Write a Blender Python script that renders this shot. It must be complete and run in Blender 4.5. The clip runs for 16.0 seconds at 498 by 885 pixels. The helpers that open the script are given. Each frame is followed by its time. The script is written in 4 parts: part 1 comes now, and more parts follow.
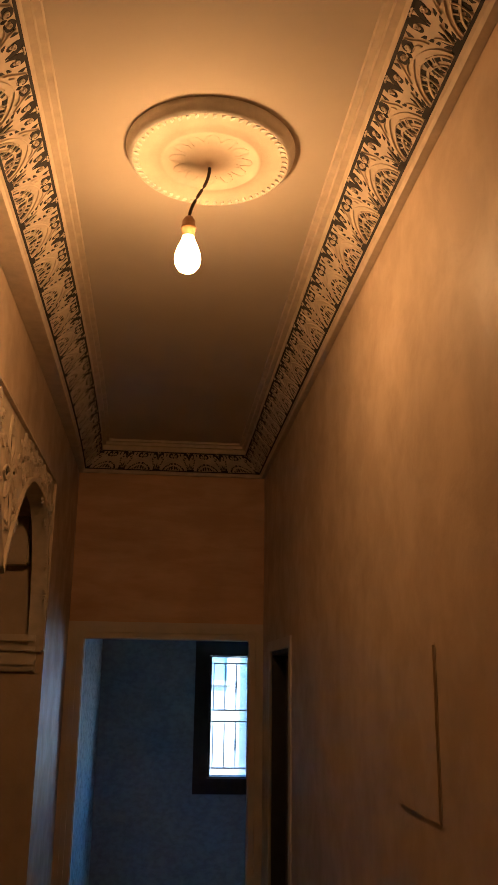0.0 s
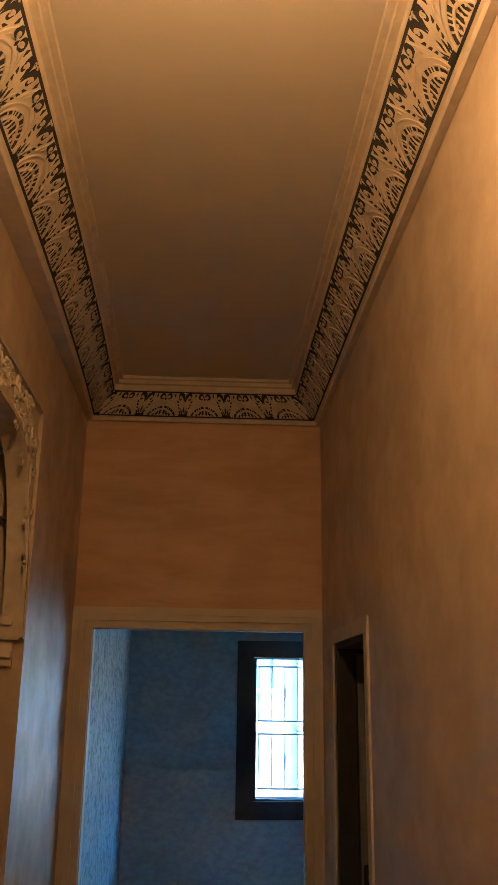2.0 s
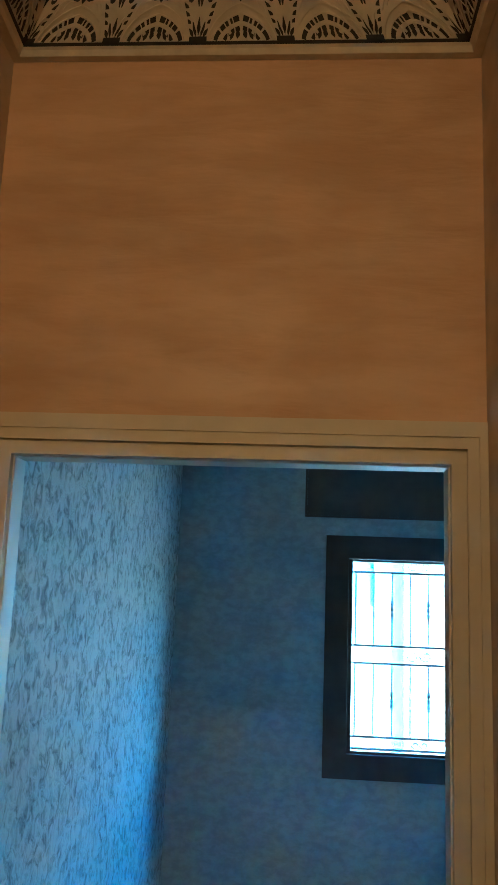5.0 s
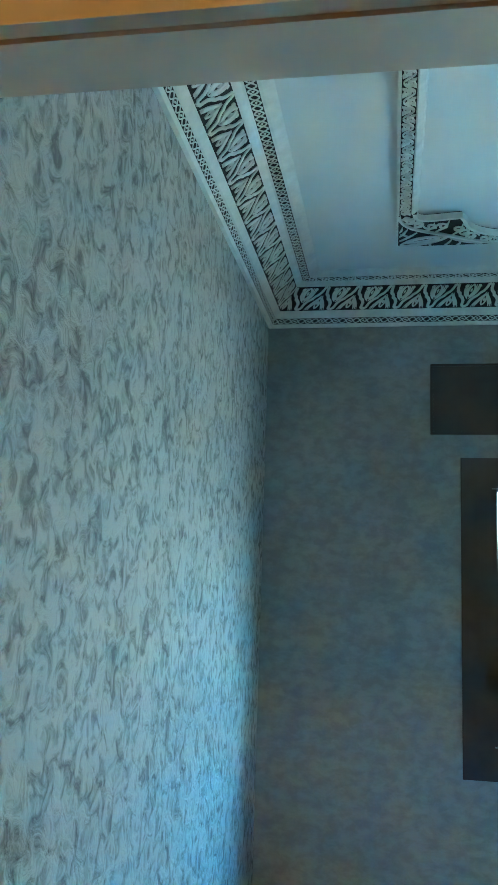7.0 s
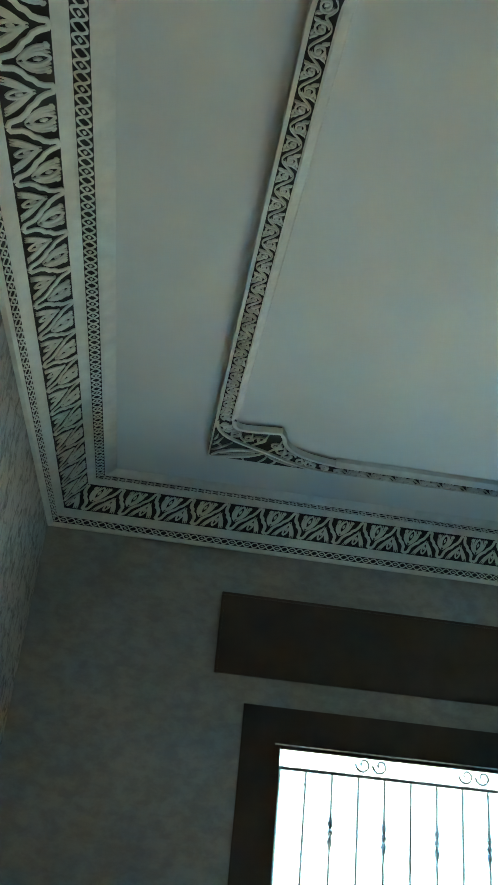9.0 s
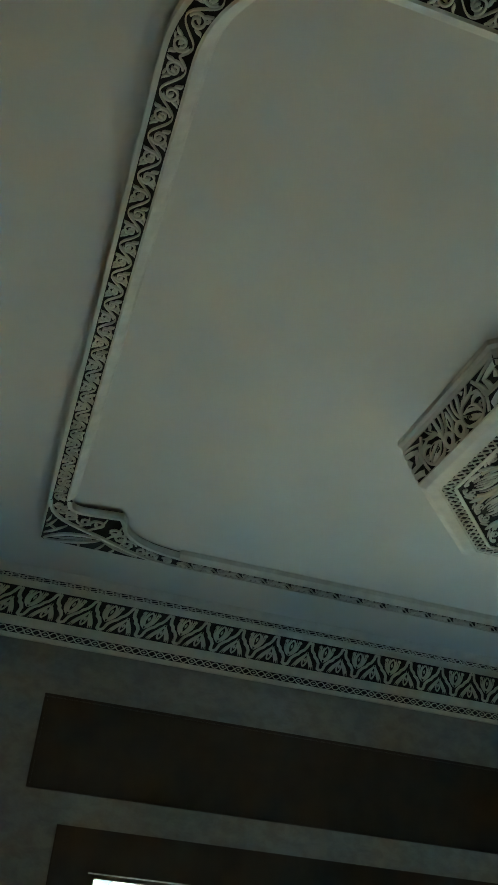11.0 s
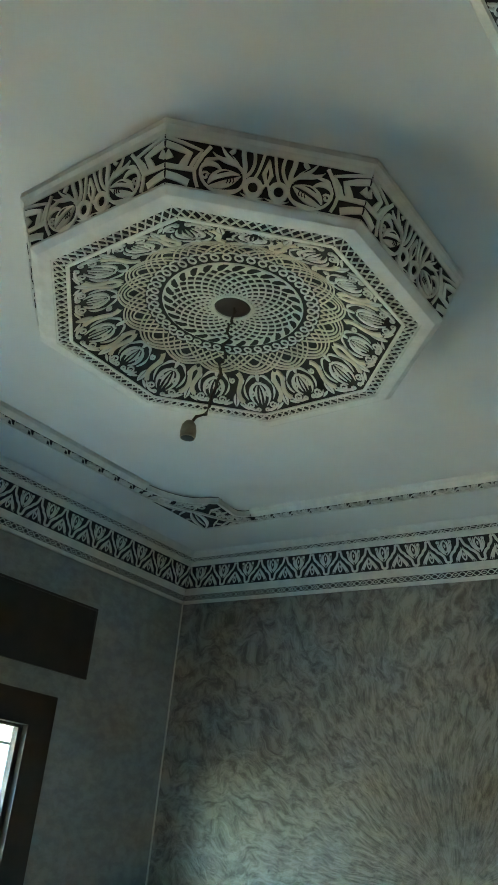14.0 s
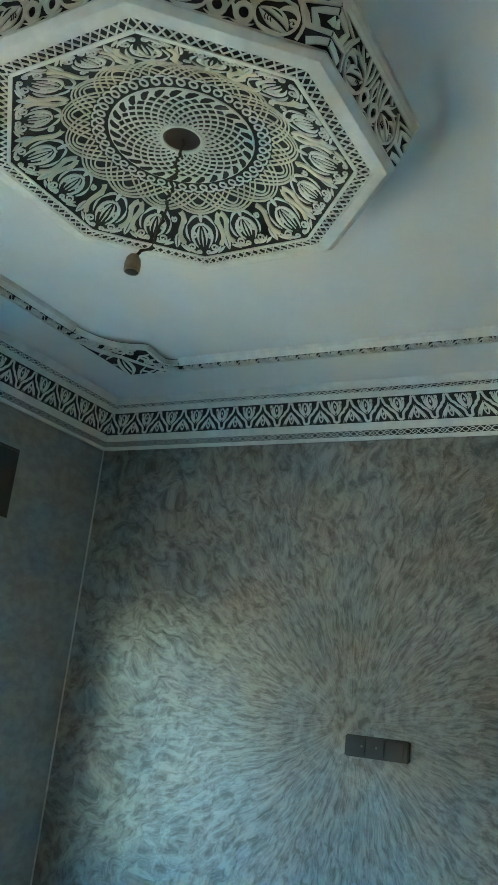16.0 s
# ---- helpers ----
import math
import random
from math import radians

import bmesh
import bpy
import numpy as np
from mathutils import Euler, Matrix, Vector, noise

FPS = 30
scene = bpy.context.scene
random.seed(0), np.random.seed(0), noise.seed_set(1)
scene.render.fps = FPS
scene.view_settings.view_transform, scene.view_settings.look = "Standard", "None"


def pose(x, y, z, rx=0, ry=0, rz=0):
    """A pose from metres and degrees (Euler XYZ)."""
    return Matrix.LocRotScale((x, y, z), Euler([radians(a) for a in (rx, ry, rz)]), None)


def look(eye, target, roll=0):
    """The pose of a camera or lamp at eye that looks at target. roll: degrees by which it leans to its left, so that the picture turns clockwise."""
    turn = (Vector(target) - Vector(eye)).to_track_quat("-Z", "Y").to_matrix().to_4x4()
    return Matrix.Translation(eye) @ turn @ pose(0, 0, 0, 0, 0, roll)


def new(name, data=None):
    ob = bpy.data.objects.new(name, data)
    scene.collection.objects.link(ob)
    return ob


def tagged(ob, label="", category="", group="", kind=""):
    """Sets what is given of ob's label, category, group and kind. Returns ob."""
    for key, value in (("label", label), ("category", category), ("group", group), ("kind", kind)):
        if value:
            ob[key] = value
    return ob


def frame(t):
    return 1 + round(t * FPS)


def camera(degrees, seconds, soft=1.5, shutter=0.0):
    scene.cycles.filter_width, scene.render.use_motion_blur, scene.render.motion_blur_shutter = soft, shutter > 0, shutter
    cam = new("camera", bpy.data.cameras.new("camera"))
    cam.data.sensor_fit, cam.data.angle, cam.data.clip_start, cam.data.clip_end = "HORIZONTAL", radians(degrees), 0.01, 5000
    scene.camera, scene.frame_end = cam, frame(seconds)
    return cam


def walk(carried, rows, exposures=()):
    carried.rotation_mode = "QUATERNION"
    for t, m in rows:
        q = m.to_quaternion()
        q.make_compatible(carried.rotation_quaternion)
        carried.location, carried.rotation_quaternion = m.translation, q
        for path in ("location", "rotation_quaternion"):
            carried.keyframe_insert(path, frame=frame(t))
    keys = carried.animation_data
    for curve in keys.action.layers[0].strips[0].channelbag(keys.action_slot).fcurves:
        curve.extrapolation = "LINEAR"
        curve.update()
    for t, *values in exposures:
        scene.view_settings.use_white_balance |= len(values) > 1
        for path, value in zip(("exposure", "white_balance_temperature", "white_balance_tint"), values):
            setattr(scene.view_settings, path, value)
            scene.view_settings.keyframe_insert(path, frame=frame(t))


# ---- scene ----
cam = camera(32.9, 16.0)
EXPOSURES = [(0.0, 4.5, 5350, -2), (1.5, 4.95, 5000, -9), (2.5, 6.05, 4600, -18), (3.0, 5.8, 3900, -26), (3.5, 6.1, 3850, -29), (6.0, 6.9, 4400, -35), (6.5, 7.2, 4750, -38), (7.0, 6.95, 5300, -37), (7.5, 7.05, 6700, -33), (8.5, 6.6, 7500, -28), (11.0, 5.5, 9400, -24), (12.5, 5.75, 9000, -21), (13.5, 6.05, 8900, -19), (16.0, 6.6, 7900, -20)]
PATH = [
    (0, (0.536, 0.365, 1.886), (0.715, 2.283, 2.423), 0.8),
    (0.5, (0.503, 0.57, 1.898), (0.687, 2.459, 2.528), -0.1),
    (1, (0.523, 0.803, 1.887), (0.708, 2.692, 2.52), -0.5),
    (1.5, (0.601, 1.118, 1.904), (0.73, 3.014, 2.528), -0.3),
    (2, (0.594, 1.464, 1.847), (0.675, 3.383, 2.405), 0.8),
    (2.5, (0.524, 1.837, 1.86), (0.614, 3.771, 2.363), 0.6),
    (3, (0.572, 2.232, 1.855), (0.648, 4.172, 2.337), -0.2),
    (3.5, (0.643, 2.551, 1.862), (0.619, 4.492, 2.342), 0.6),
    (3.7, (0.657, 2.675, 1.844), (0.622, 4.617, 2.32), 0.7),
    (5.8, (0.742, 3.99, 1.75), (0.517, 5.946, 2.096), 2.1),
    (6, (0.697, 4.115, 1.73), (0.464, 6.071, 2.078), 1.7),
    (6.5, (0.508, 4.352, 1.686), (0.274, 6.312, 2.003), 1.0),
    (7, (0.536, 4.643, 1.664), (0.198, 6.588, 1.983), 1.9),
    (7.5, (0.56, 4.795, 1.676), (0.237, 6.719, 2.113), 3.5),
    (8, (0.509, 4.924, 1.675), (0.447, 6.797, 2.373), 4.8),
    (8.5, (0.449, 5.043, 1.687), (0.524, 6.87, 2.498), 5.3),
    (8.7, (0.424, 5.059, 1.68), (0.544, 6.871, 2.516), 5.6),
    (10.8, (0.533, 5.225, 1.77), (0.892, 6.837, 2.898), 5.3),
    (11, (0.536, 5.244, 1.762), (0.962, 6.856, 2.867), 5.4),
    (11.5, (0.536, 5.266, 1.766), (1.15, 6.854, 2.816), 5.9),
    (12, (0.557, 5.273, 1.718), (1.285, 6.81, 2.77), 7.2),
    (12.5, (0.56, 5.298, 1.716), (1.431, 6.781, 2.738), 7.3),
    (13, (0.564, 5.383, 1.711), (1.579, 6.812, 2.675), 7.8),
    (13.5, (0.533, 5.449, 1.718), (1.785, 6.714, 2.632), 5.8),
    (14, (0.535, 5.496, 1.714), (1.952, 6.612, 2.577), 6.0),
    (14.5, (0.534, 5.51, 1.709), (2.017, 6.575, 2.524), 6.5),
    (15, (0.518, 5.526, 1.694), (2.046, 6.579, 2.439), 7.0),
    (15.5, (0.509, 5.543, 1.68), (2.086, 6.578, 2.345), 6.9),
    (16, (0.506, 5.544, 1.656), (2.148, 6.525, 2.239), 6.6),
]
walk(cam, [(t, look(eye, target, roll)) for t, eye, target, roll in PATH], EXPOSURES)

# ---- world and light ----
world = bpy.data.worlds.new("world")
scene.world = world
world.use_nodes = True
wn = world.node_tree.nodes
sky = wn.new("ShaderNodeTexSky")
sky.sky_type = "NISHITA"
sky.sun_disc = False
sky.air_density, sky.dust_density, sky.ozone_density = 1.0, 0.0, 9.0
sky.sun_elevation, sky.sun_rotation = radians(49), radians(130)
wn["Background"].inputs["Strength"].default_value = 0.15
deep = wn.new("ShaderNodeHueSaturation")      # a deep clear blue
deep.inputs["Saturation"].default_value, deep.inputs["Value"].default_value = 1.08, 1.4
world.node_tree.links.new(sky.outputs[0], deep.inputs["Color"])
world.node_tree.links.new(deep.outputs[0], wn["Background"].inputs[0])
sun = bpy.data.lights.new("sun", "SUN")
sun.energy, sun.angle, sun.color = 1.5, radians(0.5), (1.0, 0.91, 0.78)
sun_ob = new("sun", sun)
sun_ob.matrix_world = look((24, -20, 36), (0, 0, 0))

# ---- plan (metres) ----
XL, XR = 0.0, 1.085          # corridor walls
CZ = 3.19                    # corridor ceiling
YD0, YD1 = 5.215, 5.283      # partition with the doorway
DX0, DX1, DZ = 0.092, 1.005, 2.082
RX, RY = 3.715, 8.318        # room's far walls
XW = -0.028                  # room's west wall
RZ = 2.975                   # room's ceiling
YS = -1.3                    # end of the corridor behind the camera


# ---- materials ----
def mat(name, rough=0.6, metal=0.0, spec=0.5):
    m = bpy.data.materials.new(name)
    m.use_nodes = True
    b = m.node_tree.nodes["Principled BSDF"]
    b.inputs["Roughness"].default_value = rough
    b.inputs["Metallic"].default_value = metal
    b.inputs["Specular IOR Level"].default_value = spec
    return m, m.node_tree.nodes, m.node_tree.links, b


def noise_node(n, l, scale, detail=4, stretch=(1, 1, 1), rough=0.55, warp=0.0):
    tc = n.new("ShaderNodeTexCoord")
    mp = n.new("ShaderNodeMapping")
    mp.inputs["Scale"].default_value = stretch
    l.new(tc.outputs["Object"], mp.inputs[0])
    t = n.new("ShaderNodeTexNoise")
    t.inputs["Scale"].default_value = scale
    t.inputs["Detail"].default_value = detail
    t.inputs["Roughness"].default_value = rough
    t.inputs["Distortion"].default_value = warp
    l.new(mp.outputs[0], t.inputs["Vector"])
    return t.outputs["Fac"]


def fan_node(n, l, cy, cz):
    """Short trowel strokes fanned round a spot on an east wall, to imitate the radial glints of its sheen."""
    tc, sep = n.new("ShaderNodeTexCoord"), n.new("ShaderNodeSeparateXYZ")
    l.new(tc.outputs["Object"], sep.inputs[0])

    def calc(op, a, b=None):
        k = n.new("ShaderNodeMath")
        k.operation = op
        for i, v in enumerate((a, b)):
            if isinstance(v, (int, float)):
                k.inputs[i].default_value = v
            elif v is not None:
                l.new(v, k.inputs[i])
        return k.outputs[0]

    wob = noise_node(n, l, 3.0, 3)
    y, z = calc("SUBTRACT", sep.outputs[1], cy), calc("SUBTRACT", sep.outputs[2], cz)
    ang = calc("ADD", calc("MULTIPLY", calc("ARCTAN2", z, y), 22.0), calc("MULTIPLY", wob, 5.0))
    rad = calc("ADD", calc("MULTIPLY", calc("SQRT", calc("ADD", calc("MULTIPLY", y, y), calc("MULTIPLY", z, z))), 11.0), calc("MULTIPLY", wob, 2.5))
    com = n.new("ShaderNodeCombineXYZ")
    l.new(ang, com.inputs[0])
    l.new(rad, com.inputs[1])
    t = n.new("ShaderNodeTexNoise")
    t.inputs["Scale"].default_value, t.inputs["Detail"].default_value, t.inputs["Roughness"].default_value = 1.2, 7, 0.72
    t.inputs["Distortion"].default_value = 0.5
    l.new(com.outputs[0], t.inputs["Vector"])
    iso = noise_node(n, l, 26, 4, (1, 1, 0.8), 0.6, 0.6)
    far = calc("MINIMUM", calc("MULTIPLY", rad, 0.15), 0.84)
    return calc("ADD", calc("MULTIPLY", t.outputs["Fac"], far), calc("MULTIPLY", iso, calc("SUBTRACT", 1.0, far)))


def ramp(n, l, fac, stops):
    r = n.new("ShaderNodeValToRGB")
    e = r.color_ramp.elements
    while len(e) < len(stops):
        e.new(0.5)
    for k, (p, c) in enumerate(stops):
        e[k].position, e[k].color = p, (*c, 1)
    l.new(fac, r.inputs[0])
    return r.outputs[0]


def blend(n, l, a, b, fac, kind="MIX"):
    x = n.new("ShaderNodeMix")
    x.data_type, x.blend_type = "RGBA", kind
    for k, v in ((0, fac), (6, a), (7, b)):
        if isinstance(v, (int, float)):
            x.inputs[k].default_value = v
        else:
            l.new(v, x.inputs[k])
    return x.outputs[2]


def bump(n, l, b, height, strength, dist=0.01, chain=None):
    k = n.new("ShaderNodeBump")
    k.inputs["Strength"].default_value, k.inputs["Distance"].default_value = strength, dist
    l.new(height, k.inputs["Height"])
    if chain is not None:
        l.new(chain, k.inputs["Normal"])
    l.new(k.outputs[0], b.inputs["Normal"])
    return k.outputs[0]


def stucco(name, dark, light, rough, strokes, stretch, bump_k=0.5, metal=0.0, fan=None, edges=(0.38, 0.62), warp=0.25):
    """Trowelled silky plaster: broad cloudy tone, short strokes, fine grain."""
    m, n, l, b = mat(name, rough, metal)
    s = noise_node(n, l, strokes, 4, stretch, 0.6, warp)
    if fan:
        s = fan_node(n, l, *fan)
    c = noise_node(n, l, 2.2, 3, (1, 1, 1))
    tone = ramp(n, l, s, [(edges[0], dark), (edges[1], light)])
    cloud = ramp(n, l, c, [(0.3, (0.78, 0.78, 0.78)), (0.7, (1, 1, 1))])
    l.new(blend(n, l, tone, cloud, 1.0, "MULTIPLY"), b.inputs["Base Color"])
    g = noise_node(n, l, 130, 3)
    k = bump(n, l, b, g, 0.12, 0.002)
    bump(n, l, b, s, bump_k, 0.018 if fan else 0.014, k)
    rr = ramp(n, l, s, [(0.35, (rough + 0.14,) * 3), (0.65, (rough - 0.1,) * 3)])
    l.new(rr, b.inputs["Roughness"])
    return m


def painted(name, color, rough=0.6, vary=0.07, scale=6, bumpy=0.06, grain=60, metal=0.0, stretch=(1, 1, 1)):
    m, n, l, b = mat(name, rough, metal)
    s = noise_node(n, l, scale, 5, stretch)
    lo, hi = tuple(v * (1 - vary) for v in color), tuple(min(1, v * (1 + vary)) for v in color)
    l.new(ramp(n, l, s, [(0.3, lo), (0.7, hi)]), b.inputs["Base Color"])
    bump(n, l, b, noise_node(n, l, grain, 4, stretch), bumpy, 0.004)
    return m


M_WALL = stucco("silky_stucco", (0.54, 0.42, 0.30), (0.62, 0.49, 0.355), 0.45, 7, (1, 0.9, 0.9), 0.3, 0.0)
M_WALL_W = stucco("dabbed_stucco", (0.20, 0.19, 0.18), (0.52, 0.49, 0.45), 0.62, 26, (1, 0.8, 0.75), 0.8, 0.0, edges=(0.33, 0.54), warp=1.1)
# trowel strokes whose light and dark tone paints in the sheen's radial glints
M_WALL_R = stucco("glint_streaked_stucco", (0.19, 0.18, 0.165), (0.45, 0.425, 0.39), 0.6, 1.0, (1, 1, 1), 1.0, 0.0, fan=(6.88, 1.62), edges=(0.40, 0.58))
M_WALL_B = stucco("fine_stucco", (0.31, 0.315, 0.31), (0.39, 0.395, 0.39), 0.5, 26, (0.7, 1, 1), 0.25)
M_LINTEL = stucco("brushed_stucco", (0.60, 0.37, 0.21), (0.68, 0.43, 0.255), 0.5, 7, (0.5, 1, 2.2), 0.35)
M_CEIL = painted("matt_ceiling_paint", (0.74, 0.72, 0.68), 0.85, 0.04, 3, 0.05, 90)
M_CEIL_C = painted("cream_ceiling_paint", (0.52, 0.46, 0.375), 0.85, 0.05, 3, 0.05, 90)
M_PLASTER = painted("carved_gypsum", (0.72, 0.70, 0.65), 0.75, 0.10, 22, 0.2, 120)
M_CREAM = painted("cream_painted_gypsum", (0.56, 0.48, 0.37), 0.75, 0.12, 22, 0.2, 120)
# near-black: the shade inside deep carving is put into this colour
M_RECESS_SHADE = painted("recess_shade_ground", (0.028, 0.027, 0.027), 0.9, 0.3, 30, 0.2, 120)
M_STAINED = painted("yellowed_gypsum", (0.68, 0.61, 0.49), 0.75, 0.18, 14, 0.2, 120)
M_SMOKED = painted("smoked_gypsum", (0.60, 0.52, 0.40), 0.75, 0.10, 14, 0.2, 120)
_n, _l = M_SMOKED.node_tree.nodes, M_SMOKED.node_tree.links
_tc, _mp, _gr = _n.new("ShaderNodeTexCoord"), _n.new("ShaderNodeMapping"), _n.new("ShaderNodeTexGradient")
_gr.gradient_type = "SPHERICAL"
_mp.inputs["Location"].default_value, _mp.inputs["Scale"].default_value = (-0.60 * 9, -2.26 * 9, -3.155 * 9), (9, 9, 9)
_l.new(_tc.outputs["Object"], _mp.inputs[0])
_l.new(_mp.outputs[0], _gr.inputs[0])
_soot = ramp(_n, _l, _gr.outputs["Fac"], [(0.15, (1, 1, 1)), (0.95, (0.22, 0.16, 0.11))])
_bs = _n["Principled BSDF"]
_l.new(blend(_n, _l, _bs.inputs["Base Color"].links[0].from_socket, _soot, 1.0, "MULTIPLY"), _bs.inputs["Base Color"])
M_CASING = painted("beige_casing_paint", (0.60, 0.52, 0.41), 0.5, 0.06, 9, 0.1, 40)
M_FRAME = painted("dark_brown_lacquer", (0.042, 0.028, 0.022), 0.38, 0.25, 12, 0.05, 70)
M_DOOR = painted("black_brown_door_paint", (0.028, 0.026, 0.025), 0.45, 0.3, 10, 0.1, 50)
M_STEEL = painted("dull_grey_steel", (0.20, 0.20, 0.185), 0.5, 0.2, 30, 0.1, 80, 0.4)
M_IRON = painted("wrought_iron_paint", (0.25, 0.27, 0.28), 0.6, 0.3, 60, 0.2, 140)
M_BLACK = painted("black_plastic", (0.010, 0.010, 0.011), 0.55, 0.2, 20, 0.02, 200)
M_CORD = painted("dark_cord", (0.05, 0.035, 0.025), 0.7, 0.3, 60, 0.3, 200)
M_BRASS = painted("brown_lamp_cap", (0.32, 0.18, 0.08), 0.4, 0.2, 40, 0.1, 120, 0.3)
M_SOCKET = painted("old_socket_bakelite", (0.30, 0.24, 0.17), 0.5, 0.25, 40, 0.1, 120)
M_FLOOR = painted("pale_floor_tile", (0.55, 0.51, 0.46), 0.35, 0.15, 8, 0.05, 60)
M_FACADE = painted("sandy_facade_render", (0.28, 0.24, 0.19), 0.85, 0.06, 2, 0.3, 20)
M_BRICK = painted("pale_brick", (0.48, 0.36, 0.30), 0.85, 0.25, 5, 0.3, 20)
M_STREET = painted("dusty_street", (0.30, 0.235, 0.16), 0.9, 0.2, 1.5, 0.3, 12)
M_BULB, _n, _l, _b = mat("glowing_bulb_glass", 0.3)
_b.inputs["Base Color"].default_value = (0.9, 0.9, 0.9, 1)
_b.inputs["Emission Color"].default_value = (1.0, 0.44, 0.145, 1)
_b.inputs["Emission Strength"].default_value = 11.5
M_GLASS, _n, _l, _b = mat("window_glass", 0.02)
_b.inputs["Transmission Weight"].default_value = 1.0
_b.inputs["IOR"].default_value = 1.1
M_PANE = painted("far_window_pane", (0.15, 0.18, 0.19), 0.45, 0.2, 3, 0.0, 20)


# ---- mesh helpers ----
class Mesh:
    def __init__(self):
        self.v, self.f = [], []

    def box(self, x0, y0, z0, x1, y1, z1):
        k = len(self.v)
        self.v += [(x, y, z) for z in (z0, z1) for y in (y0, y1) for x in (x0, x1)]
        self.f += [tuple(k + i for i in q) for q in ((0, 2, 3, 1), (4, 5, 7, 6), (0, 1, 5, 4), (2, 6, 7, 3), (0, 4, 6, 2), (1, 3, 7, 5))]
        return self

    def lathe(self, rings, centre, n=32):
        """Turned about a vertical axis: rings of (radius, z)."""
        k = len(self.v)
        for r, z in rings:
            self.v += [(centre[0] + r * math.cos(2 * math.pi * i / n), centre[1] + r * math.sin(2 * math.pi * i / n), z) for i in range(n)]
        for j in range(len(rings) - 1):
            for i in range(n):
                a, b = k + j * n + i, k + j * n + (i + 1) % n
                self.f.append((a, b, b + n, a + n))
        return self

    def tube(self, pts, r, n=6):
        pts = [Vector(p) for p in pts]
        k = len(self.v)
        rs = r if isinstance(r, (list, tuple)) else [r] * len(pts)
        for i, p in enumerate(pts):
            d = (pts[min(i + 1, len(pts) - 1)] - pts[max(i - 1, 0)]).normalized()
            a = d.cross(Vector((0, 0, 1)) if abs(d.z) < 0.9 else Vector((1, 0, 0))).normalized()
            b = d.cross(a)
            self.v += [tuple(p + rs[i] * (math.cos(2 * math.pi * j / n) * a + math.sin(2 * math.pi * j / n) * b)) for j in range(n)]
        for i in range(len(pts) - 1):
            for j in range(n):
                a, b = k + i * n + j, k + i * n + (j + 1) % n
                self.f.append((a, b, b + n, a + n))
        self.f += [tuple(k + j for j in range(n)), tuple(k + (len(pts) - 1) * n + j for j in reversed(range(n)))]
        return self

    def ribbon(self, pts, w, h, place, taper=False, base=0.0):
        """A raised strip along a line in the (u, v) plane; place(u, v, h) maps it into the room."""
        p = np.array(pts, float)
        d = np.gradient(p, axis=0)
        d /= np.linalg.norm(d, axis=1)[:, None] + 1e-9
        nrm = np.stack([-d[:, 1], d[:, 0]], 1)
        m = len(p)
        ww = np.full(m, w / 2)
        if taper:
            ww = w / 2 * np.clip(np.sin(np.linspace(0.12, math.pi - 0.05, m)), 0.12, 1)
        k = len(self.v)
        for i in range(m):
            a, b = p[i] + nrm[i] * ww[i], p[i] - nrm[i] * ww[i]
            a2, b2 = p[i] + nrm[i] * ww[i] * 0.88, p[i] - nrm[i] * ww[i] * 0.88
            self.v += [place(*a, base), place(*a2, base + h), place(*b2, base + h), place(*b, base)]
        for i in range(m - 1):
            q = k + 4 * i
            self.f += [(q, q + 1, q + 5, q + 4), (q + 1, q + 2, q + 6, q + 5), (q + 2, q + 3, q + 7, q + 6)]
        return self


def part(name, me, material, parent=None, label="", smooth=False, bevel=0.0, origin=None):
    data = bpy.data.meshes.new(name)
    data.from_pydata([tuple(v) for v in me.v], [], me.f)
    bm = bmesh.new()
    bm.from_mesh(data)
    bmesh.ops.recalc_face_normals(bm, faces=bm.faces)
    if bevel:
        bmesh.ops.bevel(bm, geom=bm.edges, offset=bevel, segments=2, affect="EDGES", clamp_overlap=True)
    bm.to_mesh(data)
    bm.free()
    if smooth:
        data.polygons.foreach_set("use_smooth", [True] * len(data.polygons))
    data.materials.append(material)
    ob = new(name, data)
    if parent is not None:
        ob.parent = parent
        ob.matrix_parent_inverse = parent.matrix_world.inverted()
    if label:
        ob["label"] = label
    return ob


def thing(name, at, label, category, group="", kind=""):
    ob = new(name)
    ob.empty_display_size = 0.05
    ob.location = at
    ob.matrix_world = Matrix.Translation(at)
    return tagged(ob, label, category, group, kind)


def setting(ob, label, category):
    return tagged(ob, label, category, kind="structure")


def spiral(cx, cy, r, a0, turns, n=14, flip=1, shrink=0.25):
    out = []
    for i in range(n):
        s = i / (n - 1)
        a = a0 + flip * s * turns * 2 * math.pi
        rr = r * (1 - (1 - shrink) * s)
        out.append((cx + rr * math.cos(a), cy + rr * math.sin(a)))
    return out


def bez(a, b, c, d, n=10):
    a, b, c, d = (np.array(p, float) for p in (a, b, c, d))
    return [tuple((1 - s) ** 3 * a + 3 * s * (1 - s) ** 2 * b + 3 * s * s * (1 - s) * c + s**3 * d) for s in np.linspace(0, 1, n)]


def ring_pts(cx, cy, rx, ry, n=14):
    return [(cx + rx * math.cos(2 * math.pi * i / (n - 1)), cy + ry * math.sin(2 * math.pi * i / (n - 1))) for i in range(n)]


# ---- ornament tiles: lists of (points, width, tapered), in units of the tile ----
def mirrored(curves, p):
    return curves + [([(p - x, y) for x, y in c], w, t) for c, w, t in curves]


